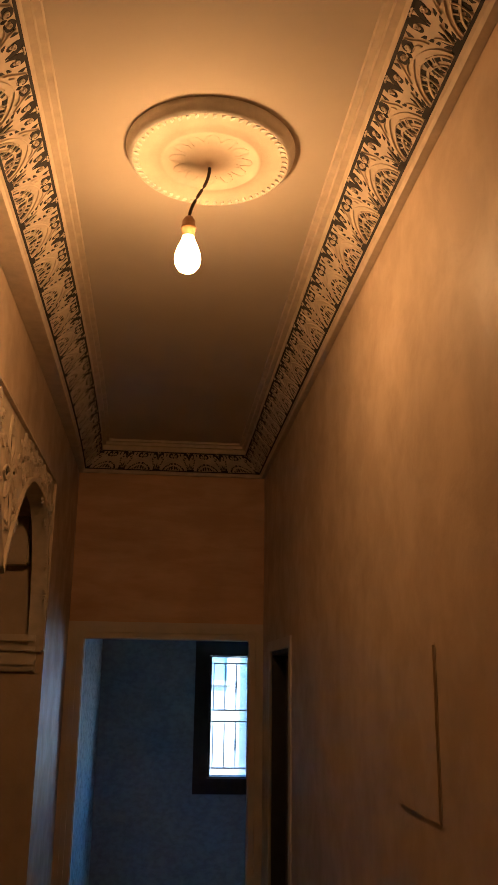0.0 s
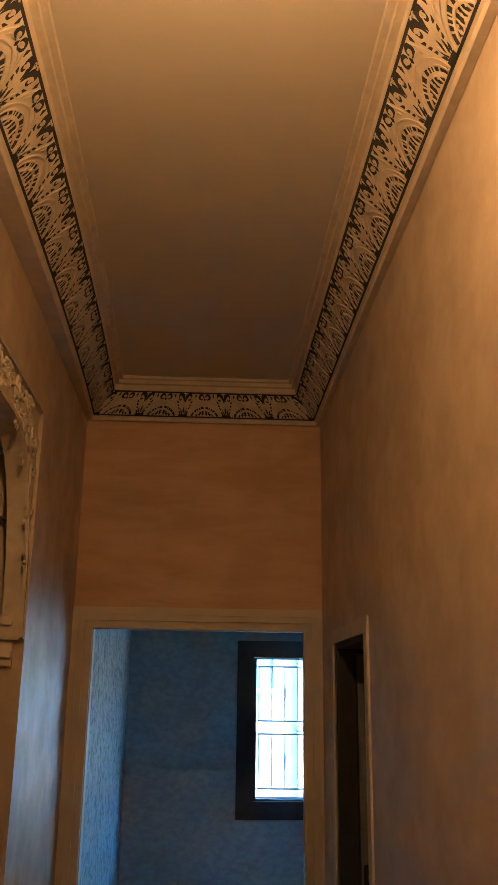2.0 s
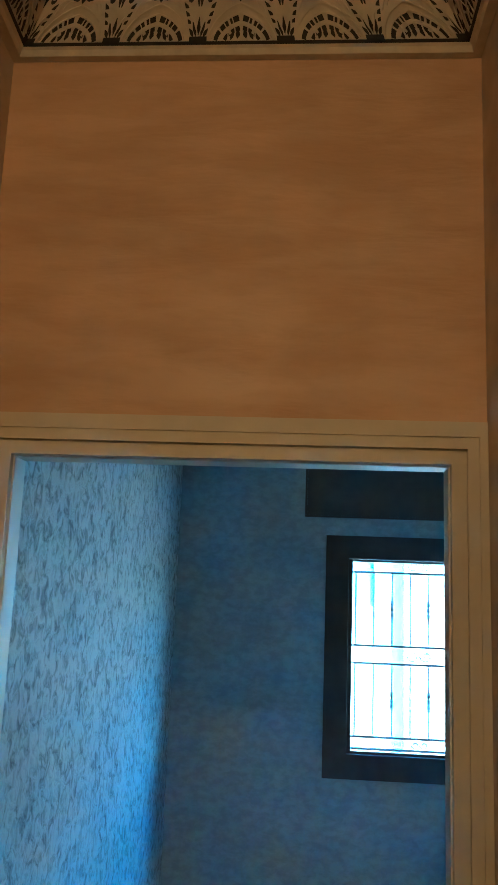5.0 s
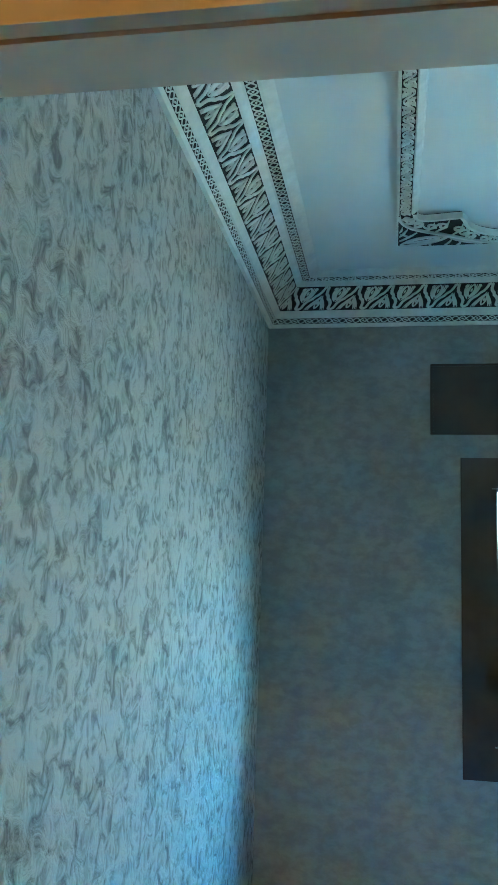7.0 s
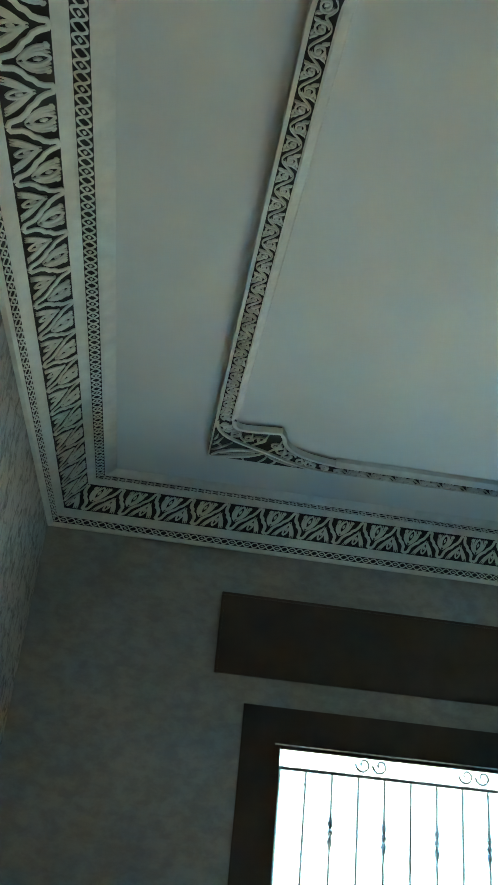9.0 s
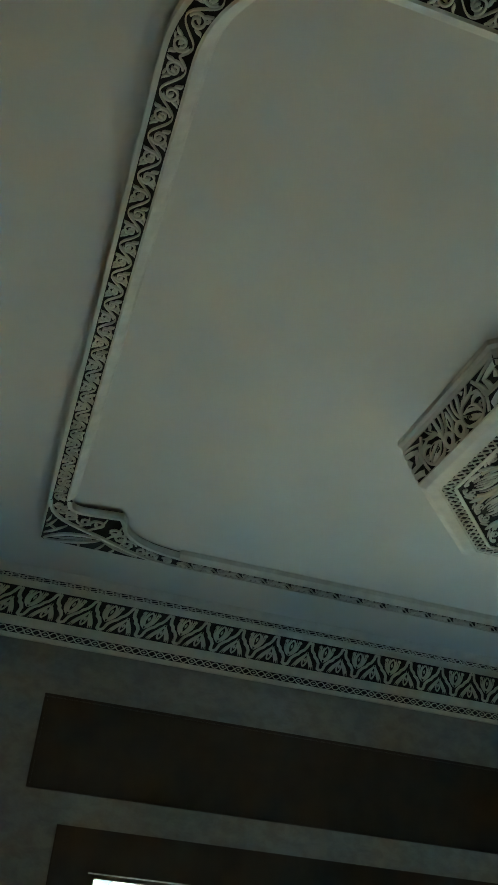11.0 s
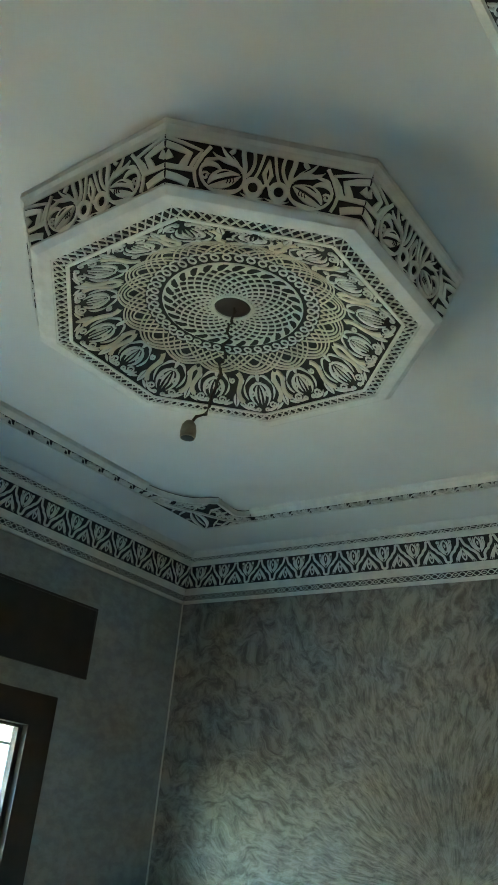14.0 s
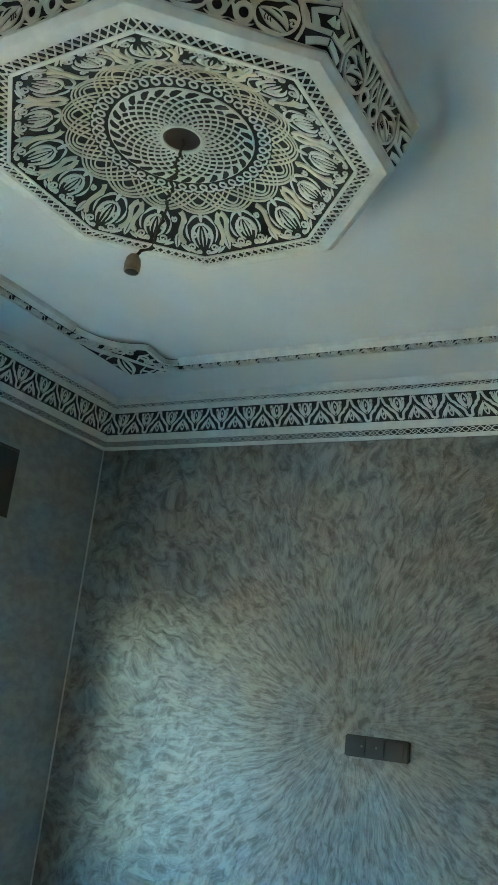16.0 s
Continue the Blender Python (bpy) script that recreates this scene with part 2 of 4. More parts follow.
def tile_ogee(p, v):
    """Stepped double stems that zigzag from top to bottom, with a nested palmette round an almond in each bay."""
    c = [
        ([(0.0, 0.97 * v), (0.055 * p, 0.94 * v), (0.075 * p, 0.80 * v), (0.12 * p, 0.68 * v), (0.20 * p, 0.60 * v), (0.24 * p, 0.50 * v), (0.33 * p, 0.42 * v), (0.40 * p, 0.30 * v), (0.425 * p, 0.10 * v), (0.5 * p, 0.05 * v)], 0.105 * v, False),
        (bez((0.0, 0.10 * v), (0.08 * p, 0.16 * v), (0.08 * p, 0.44 * v), (0.0, 0.56 * v), 9), 0.05 * v, False),
        (bez((0.42 * p, 0.72 * v), (0.42 * p, 0.60 * v), (0.47 * p, 0.50 * v), (0.5 * p, 0.46 * v), 7), 0.05 * v, False),
        (bez((0.42 * p, 0.72 * v), (0.42 * p, 0.84 * v), (0.47 * p, 0.92 * v), (0.5 * p, 0.95 * v), 7), 0.05 * v, False),
    ]
    for k, w in ((0.115, 0.065), (0.17, 0.055), (0.225, 0.04)):
        c.append((bez(((0.10 + k * 0.9) * p, 0.04 * v), ((0.05 + k * 0.8) * p, 0.28 * v), (k * 0.55 * p, 0.40 * v), (0.02 * p, (0.66 - 0.3 * k) * v), 9), w * v, True))
    for k, w in ((0.11, 0.065), (0.165, 0.055), (0.215, 0.04)):
        c.append((bez((0.485 * p, 0.36 * v), ((0.5 - k) * p, 0.56 * v), ((0.49 - k) * p, 0.78 * v), ((0.53 - 1.05 * k) * p, 0.95 * v), 9), w * v, True))
    for x, y in ((0.30, 0.88), (0.22, 0.16)):
        c.append((spiral(x * p, y * v, 0.055 * v, 0.6, 1.2, 9), 0.035 * v, False))
    one = [([(0.0, 0.26 * v), (0.0, 0.33 * v), (0.0, 0.40 * v)], 0.08 * v, True), ([(0.5 * p, 0.64 * v), (0.5 * p, 0.72 * v), (0.5 * p, 0.80 * v)], 0.08 * v, True)]
    return mirrored(c, p) + one


def tile_arcade(p, v):
    """Fine raised outlines of the corridor frieze: round arches and paired scrolls."""
    c = [
        (bez((0.11 * p, 0.05 * v), (0.15 * p, 0.40 * v), (0.34 * p, 0.58 * v), (0.5 * p, 0.64 * v)), 0.03 * v, False),
        (bez((0.165 * p, 0.05 * v), (0.20 * p, 0.31 * v), (0.36 * p, 0.44 * v), (0.5 * p, 0.49 * v)), 0.03 * v, False),
        (spiral(0.425 * p, 0.82 * v, 0.055 * v, -1.0, 1.3, 12, -1), 0.026 * v, False),
        (spiral(0.115 * p, 0.80 * v, 0.055 * v, 0.2, 1.3, 12, 1), 0.026 * v, False),
        (bez((0.20 * p, 0.50 * v), (0.22 * p, 0.64 * v), (0.30 * p, 0.70 * v), (0.34 * p, 0.92 * v)), 0.04 * v, True),
        (bez((0.28 * p, 0.58 * v), (0.30 * p, 0.68 * v), (0.34 * p, 0.72 * v), (0.42 * p, 0.70 * v)), 0.03 * v, True),
        (bez((0.27 * p, 0.05 * v), (0.30 * p, 0.18 * v), (0.40 * p, 0.28 * v), (0.5 * p, 0.31 * v)), 0.026 * v, False),
        (bez((0.34 * p, 0.05 * v), (0.36 * p, 0.20 * v), (0.32 * p, 0.30 * v), (0.28 * p, 0.36 * v), 7), 0.022 * v, False),
        (bez((0.42 * p, 0.05 * v), (0.44 * p, 0.20 * v), (0.42 * p, 0.34 * v), (0.38 * p, 0.46 * v), 7), 0.022 * v, False),
        (bez((0.0, 0.12 * v), (0.03 * p, 0.24 * v), (0.05 * p, 0.36 * v), (0.09 * p, 0.46 * v), 7), 0.03 * v, True),
        ([(0.0, 0.96 * v), (0.03 * p, 0.985 * v), (0.06 * p, 0.96 * v)], 0.03 * v, False),
    ]
    return mirrored(c, p)


def tile_cuts(p, v):
    """Corridor frieze cuts as strips coloured like shade: paired commas above, nets under round arches and fans between
    them.
    """
    c = [
        (spiral(0.425 * p, 0.82 * v, 0.10 * v, -0.9, 0.9, 14, -1, 0.8), 0.085 * v, True),
        (bez((0.015 * p, 0.60 * v), (0.02 * p, 1.0 * v), (0.17 * p, 1.02 * v), (0.155 * p, 0.76 * v), 12), 0.125 * v, True),
        (bez((0.155 * p, 0.76 * v), (0.14 * p, 0.66 * v), (0.09 * p, 0.68 * v), (0.09 * p, 0.76 * v), 7), 0.05 * v, True),
        ([(0.5 * p, 0.67 * v), (0.5 * p, 0.72 * v), (0.5 * p, 0.80 * v)], 0.07 * v, True),
        ([(0.26 * p, 0.95 * v), (0.275 * p, 0.87 * v), (0.26 * p, 0.78 * v)], 0.06 * v, True),
        ([(0.135 * p, 0.58 * v), (0.165 * p, 0.60 * v), (0.20 * p, 0.67 * v)], 0.055 * v, True),
        ([(0.115 * p, 0.45 * v), (0.14 * p, 0.47 * v), (0.17 * p, 0.53 * v)], 0.055 * v, True),
        ([(0.095 * p, 0.33 * v), (0.115 * p, 0.35 * v), (0.14 * p, 0.40 * v)], 0.05 * v, True),
        ([(0.0, 0.055 * v), (0.05 * p, 0.055 * v), (0.10 * p, 0.055 * v)], 0.10 * v, False),
        ([(0.0, 0.12 * v), (0.0, 0.26 * v), (0.0, 0.44 * v)], 0.06 * v, True),
        (bez((0.03 * p, 0.12 * v), (0.04 * p, 0.22 * v), (0.05 * p, 0.28 * v), (0.075 * p, 0.36 * v), 6), 0.055 * v, True),
        (bez((0.06 * p, 0.11 * v), (0.07 * p, 0.16 * v), (0.085 * p, 0.20 * v), (0.11 * p, 0.25 * v), 6), 0.05 * v, True),
        ([(0.0, 0.985 * v), (0.25 * p, 0.985 * v), (0.5 * p, 0.985 * v)], 0.05 * v, False),
        ([(0.0, 0.012 * v), (0.25 * p, 0.012 * v), (0.5 * p, 0.012 * v)], 0.045 * v, False),
        ([(0.45 * p, 0.08 * v), (0.455 * p, 0.15 * v), (0.47 * p, 0.22 * v)], 0.08 * v, True),
        ([(0.37 * p, 0.06 * v), (0.385 * p, 0.12 * v), (0.42 * p, 0.20 * v)], 0.06 * v, True),
    ]
    for a, b, cc, d, w, cuts in (((0.19, 0.06), (0.225, 0.27), (0.37, 0.39), (0.5, 0.425), 0.085, ((0.0, 0.26), (0.34, 0.60), (0.68, 0.98))), ((0.30, 0.06), (0.325, 0.15), (0.41, 0.23), (0.5, 0.255), 0.06, ((0.0, 0.40), (0.52, 0.95)))):
        line = bez((a[0] * p, a[1] * v), (b[0] * p, b[1] * v), (cc[0] * p, cc[1] * v), (d[0] * p, d[1] * v), 31)
        c += [(line[round(lo * 30):round(hi * 30) + 1:2], w * v, False) for lo, hi in cuts]
    return [(q, w * 1.3, t) for q, w, t in mirrored(c, p)]


def tile_vine(p, v):
    """A running vine: one thin S with a round scroll and a drop leaf in each bend."""
    wave = [(p * s, v * (0.5 + 0.40 * math.sin(2 * math.pi * s))) for s in np.linspace(0, 1, 17)]
    out = [(wave, 0.055 * v, False)]
    for x, y, a0, up in ((0.25, 0.42, 1.7, -1), (0.75, 0.58, 4.84, 1)):
        out += [
            (spiral(x * p, y * v, 0.36 * v, a0, 1.25, 17, 1, 0.38), 0.095 * v, False),
            (bez(((x - 0.03) * p, (y + up * 0.10) * v), ((x + 0.02) * p, (y + up * 0.06) * v), ((x + 0.05) * p, (y - up * 0.02) * v), ((x + 0.05) * p, (y - up * 0.14) * v), 7), 0.17 * v, True),
            (bez(((x - 0.15) * p, (y + up * 0.05) * v), ((x - 0.19) * p, (y + up * 0.2) * v), ((x - 0.15) * p, (y + up * 0.34) * v), ((x - 0.22) * p, (0.5 + up * 0.47) * v), 7), 0.12 * v, True),
            (bez(((x + 0.14) * p, (y + up * 0.05) * v), ((x + 0.17) * p, (y + up * 0.2) * v), ((x + 0.17) * p, (y + up * 0.30) * v), ((x + 0.25) * p, (0.5 + up * 0.47) * v), 7), 0.12 * v, True),
            (bez(((x + 0.05) * p, (0.5 + up * 0.36) * v), ((x + 0.08) * p, (0.5 + up * 0.40) * v), ((x + 0.12) * p, (0.5 + up * 0.42) * v), ((x + 0.15) * p, (0.5 + up * 0.48) * v), 6), 0.10 * v, True),
        ]
    return out


def tile_chain(p, v):
    """Two strands that cross and part, with a small knot in each second eye."""
    a = [(p * s, v * (0.5 + 0.40 * math.cos(2 * math.pi * s))) for s in np.linspace(0, 1, 13)]
    b = [(x, v - y) for x, y in a]
    return [(a, 0.15 * v, False), (b, 0.15 * v, False), ([(0.40 * p, 0.5 * v), (0.5 * p, 0.5 * v), (0.60 * p, 0.5 * v)], 0.26 * v, True)]


def run_tiles(me, tile, length, period, height, h, place, trim=0.0):
    n = max(1, round((length - 2 * trim) / period))
    p = (length - 2 * trim) / n
    one = tile(p, height)
    for i in range(n):
        for c, w, t in one:
            me.ribbon([(trim + i * p + x, y) for x, y in c], w, h, place, t)


# ---- cornice along one wall ----
def cornice(name, a, b, inward, z0, profile, bands, label, material, mitre=(1, 1)):
    """a, b: ends on the wall; inward: unit normal of the wall. profile: (offset, height). bands: (i, tile, period, relief)."""
    a, b, inw = Vector((*a, 0)), Vector((*b, 0)), Vector((*inward, 0))
    along = (b - a).normalized()
    length = (b - a).length

    def spot(s, off, hgt):
        lo, hi = off * mitre[0], length - off * mitre[1]
        return a + along * (lo + (hi - lo) * s / length) + inw * off + Vector((0, 0, z0 + hgt))

    body, ground = Mesh(), Mesh()
    banded, relieved = {k[0] for k in bands}, any(k[1] is tile_cuts for k in bands)
    prof = [(0.001, profile[0][1])] + list(profile)
    for i in range(len(prof) - 1):
        (o0, h0), (o1, h1) = prof[i], prof[i + 1]
        tgt = ground if (i - 1) in banded and not relieved else body
        k = len(tgt.v)
        tgt.v += [spot(0, o0, h0), spot(length, o0, h0), spot(length, o1, h1), spot(0, o1, h1)]
        tgt.f.append((k, k + 1, k + 2, k + 3))
    root = part(name, body, material)
    setting(root, label, "cornice")
    # shallow ground, coloured as dark as a shaded recess
    if ground.f:
        part("recessed_ground", ground, M_RECESS_SHADE, root, "ground behind the carving, recess shade in its colour")
    for i, tile, period, relief, pname in bands:
        (o0, h0), (o1, h1) = profile[i], profile[i + 1]
        wid = math.hypot(o1 - o0, h1 - h0)
        nx, nz = (h1 - h0) / wid, -(o1 - o0) / wid
        me = Mesh()

        def place(u, v, h, o0=o0, h0=h0, o1=o1, h1=h1, wid=wid, nx=nx, nz=nz):
            s = v / wid
            off, hg = o0 + (o1 - o0) * s + nx * h, h0 + (h1 - h0) * s + nz * h
            return spot(min(max(u, 0), length), off, hg)

        run_tiles(me, tile, length, period, wid, relief, place)
        # cut strips lie on the surface; their dark colour stands for shade
        tagged(part(pname, me, M_RECESS_SHADE if tile is tile_cuts else material, root), kind="stuff")
    return root


# ---- structure: corridor ----
def bow(ob, share=0.3):
    """Bend the corridor's west side gently inward with the distance from the doorway."""
    bm = bmesh.new()
    bm.from_mesh(ob.data)
    if len(bm.verts) < 400:
        for k in range(1, 26):
            bmesh.ops.bisect_plane(bm, geom=bm.verts[:] + bm.edges[:] + bm.faces[:], plane_co=(0, YD0 - 0.25 * k, 0), plane_no=(0, 1, 0))
    for v in bm.verts:
        if v.co.x > -0.1:
            v.co.x += 0.08 * (0.3 if v.co.x < 0.01 else share) * (1 - math.exp(-max(YD0 - v.co.y, 0) / 1.3))
    bm.to_mesh(ob.data)
    bm.free()


T = 0.15
AY0, AY1, AZ = 2.0, 4.21, 2.745        # opening in the corridor's west wall
SY0, SY1, SZ = 4.17, 4.85, 2.017       # side door in the east wall

m = Mesh()
m.box(-T, YS, 0, XL, AY0, CZ).box(-T, AY0, AZ, XL, AY1, CZ).box(-T, AY1, 0, XL, YD1, CZ)
west = part("wall_west_corridor", m, M_WALL)
setting(west, "silky trowelled stucco corridor wall with an arched opening", "wall")
bow(west)
m = Mesh()
m.box(XR, YS, 0, XR + T, SY0, CZ).box(XR, SY0, SZ, XR + T, SY1, CZ).box(XR, SY1, 0, XR + T, YD0, CZ)
setting(part("wall_east_corridor", m, M_WALL), "silky trowelled stucco corridor wall lit by a bulb", "wall")
m = Mesh()
m.box(0, YD0, DZ + 0.094, XR, YD1, CZ)
setting(part("wall_over_doorway", m, M_LINTEL), "brushed stucco wall above the doorway", "wall")
m = Mesh().box(-T, YS - T, 0, XR + T, YS, CZ)
setting(part("wall_south_corridor", m, M_WALL), "plain stucco wall closing the corridor", "wall")
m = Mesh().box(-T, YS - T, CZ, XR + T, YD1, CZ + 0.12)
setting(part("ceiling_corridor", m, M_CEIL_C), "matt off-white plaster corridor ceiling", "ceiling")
m = Mesh().box(-2.2, YS - T, -0.12, RX + 0.35, RY + 0.25, 0)
setting(part("floor", m, M_FLOOR), "pale tiled floor in shade", "floor")

# ---- structure: room ----
WX0, WX1, WZ0, WZ1 = 0.818, 3.000, 0.895, 2.203
TB = 0.22
m = Mesh().box(XW - T, YD1, 0, XW, RY + TB, RZ + 0.3)
setting(part("wall_west_room", m, M_WALL_W), "grey silky stucco wall washed with blue window light", "wall")
m = Mesh().box(RX, YD1, 0, RX + T, RY + TB, RZ + 0.3)
setting(part("wall_east_room", m, M_WALL_R), "grey trowelled stucco wall with radial glints put into its tone", "wall")
m = Mesh()
m.box(XW, RY, 0, WX0, RY + TB, RZ + 0.3).box(WX1, RY, 0, RX, RY + TB, RZ + 0.3)
m.box(WX0, RY, 0, WX1, RY + TB, WZ0).box(WX0, RY, WZ1, WX1, RY + TB, RZ + 0.3)
setting(part("wall_north_room", m, M_WALL_B), "fine grey stucco wall round a wide window", "wall")
m = Mesh().box(XR, YD0, 0, RX + 0.35, YD1, RZ + 0.3).box(XW, YD1 - 0.01, DZ + 0.1, XR, YD1 - 0.0005, RZ + 0.3)
setting(part("wall_south_room", m, M_WALL_B), "plain grey stucco partition beside the doorway", "wall")
m = Mesh().box(XW, YD1, RZ, RX + 0.14, RY, RZ + 0.12)
setting(part("ceiling_room", m, M_CEIL), "matt white plaster ceiling of the room", "ceiling")
m = Mesh().box(-2.2, YS - T, CZ + 0.13, RX + 0.35, RY + TB, CZ + 0.3)
setting(part("roof_slab", m, M_FACADE), "plain flat roof slab over the house", "roof")

m = Mesh().box(RX - 0.007, RY - 0.006, 0, RX - 0.0005, RY - 0.0005, 2.80)
setting(part("trim_corner_bead", m, M_PLASTER), "thin pale plaster bead in the room's corner", "trim")



def skew(ob, share=0.04):
    """The room's east side runs slightly out of square."""
    for v in ob.data.vertices:
        v.co.x += share * (RY - v.co.y)


skew(bpy.data.objects["wall_east_room"])

# ---- door casing ----
door = part("door_1", Mesh().box(DX0 - 0.02, YD0 + 0.004, 0, DX0, YD1 - 0.004, DZ).box(DX1, YD0 + 0.004, 0, DX1 + 0.02, YD1 - 0.004, DZ).box(DX0 - 0.02, YD0 + 0.004, DZ, DX1 + 0.02, YD1 - 0.004, DZ + 0.02), M_CASING)
setting(door, "open doorway with moulded beige casing", "doorway")
for side, y0, y1 in ((1, YD0, YD1),):
    for k, (w0, w1, d) in enumerate(((0.004, 0.030, 0.014), (0.030, 0.036, 0.006), (0.036, 0.056, 0.018), (0.056, 0.062, 0.007), (0.062, 0.094, 0.012))):
        for nm, bx in (("casing_post", (DX0 - w1, DX0 - w0)), ("casing_post", (DX1 + w0, DX1 + w1))):
            m = Mesh().box(max(bx[0], 0.001), YD0 - d, 0, min(bx[1], XR - 0.001), YD0 + 0.004, DZ + w0)
            m.box(max(bx[0], 0.001), YD1 - 0.004, 0, bx[1], YD1 + d, DZ + w0)
            part(nm, m, M_CASING, door)
        m = Mesh().box(max(DX0 - w1, 0.001), YD0 - d, DZ + w0, min(DX1 + w1, XR - 0.001), YD0 + 0.003, DZ + w1)
        m.box(max(DX0 - w1, 0.001), YD1 - 0.003, DZ + w0, DX1 + w1, YD1 + d, DZ + w1)
        part("casing_head", m, M_CASING, door)
m = Mesh().box(0.001, YD0 + 0.004, 0, DX0 - 0.021, YD1 - 0.004, DZ + 0.09).box(DX1 + 0.021, YD0 + 0.004, 0, XR, YD1 - 0.004, DZ + 0.09)
m.box(DX0 - 0.021, YD0 + 0.004, DZ + 0.021, DX1 + 0.021, YD1 - 0.004, DZ + 0.092)
part("casing_core", m, M_CASING, door)

# ---- cornices ----
PC = [(0.022, 0.0), (0.026, 0.014), (0.034, 0.020), (0.126, 0.108), (0.130, 0.113), (0.131, 0.136), (0.148, 0.138), (0.149, 0.154), (0.164, 0.156), (0.166, 0.170)]
cb = [(2, tile_arcade, 0.2, 0.0035, "carved_outlines"), (2, tile_cuts, 0.2, 0.0008, "dark_cuts")]
LC = "painted plaster cornice with dark carved scroll frieze"
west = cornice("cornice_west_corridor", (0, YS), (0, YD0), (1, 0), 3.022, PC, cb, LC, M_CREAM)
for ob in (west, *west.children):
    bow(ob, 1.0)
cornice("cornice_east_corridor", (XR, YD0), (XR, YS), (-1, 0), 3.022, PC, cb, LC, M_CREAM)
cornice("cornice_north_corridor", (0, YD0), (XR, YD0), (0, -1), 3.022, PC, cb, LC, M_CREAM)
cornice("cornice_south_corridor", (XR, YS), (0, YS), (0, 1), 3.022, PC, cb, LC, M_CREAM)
PR = [(0.015, -0.010), (0.022, 0.003), (0.034, 0.025), (0.041, 0.030), (0.058, 0.053), (0.140, 0.134), (0.146, 0.138), (0.162, 0.148), (0.170, 0.150), (0.204, 0.152), (0.214, 0.155), (0.226, 0.161), (0.246, 0.172)]
rb = [(1, tile_chain, 0.062, 0.002, "lower_chain_band"), (4, tile_ogee, 0.152, 0.0035, "carved_ogee_band"), (8, tile_chain, 0.062, 0.002, "upper_chain_band")]
LR = "white gypsum cornice with carved ogee and chain bands"
cornice("cornice_west_room", (XW, YD1), (XW, RY), (1, 0), 2.803, PR, rb, LR, M_PLASTER)
cornice("cornice_north_room", (XW, RY), (RX, RY), (0, -1), 2.803, PR, rb, LR, M_PLASTER)
east = cornice("cornice_east_room", (RX, RY), (RX, YD1), (-1, 0), 2.803, PR, rb, LR, M_PLASTER)
for ob in (east, *east.children):
    skew(ob)
cornice("cornice_south_room", (RX, YD1), (XW, YD1), (0, 1), 2.803, PR, rb, LR, M_PLASTER)


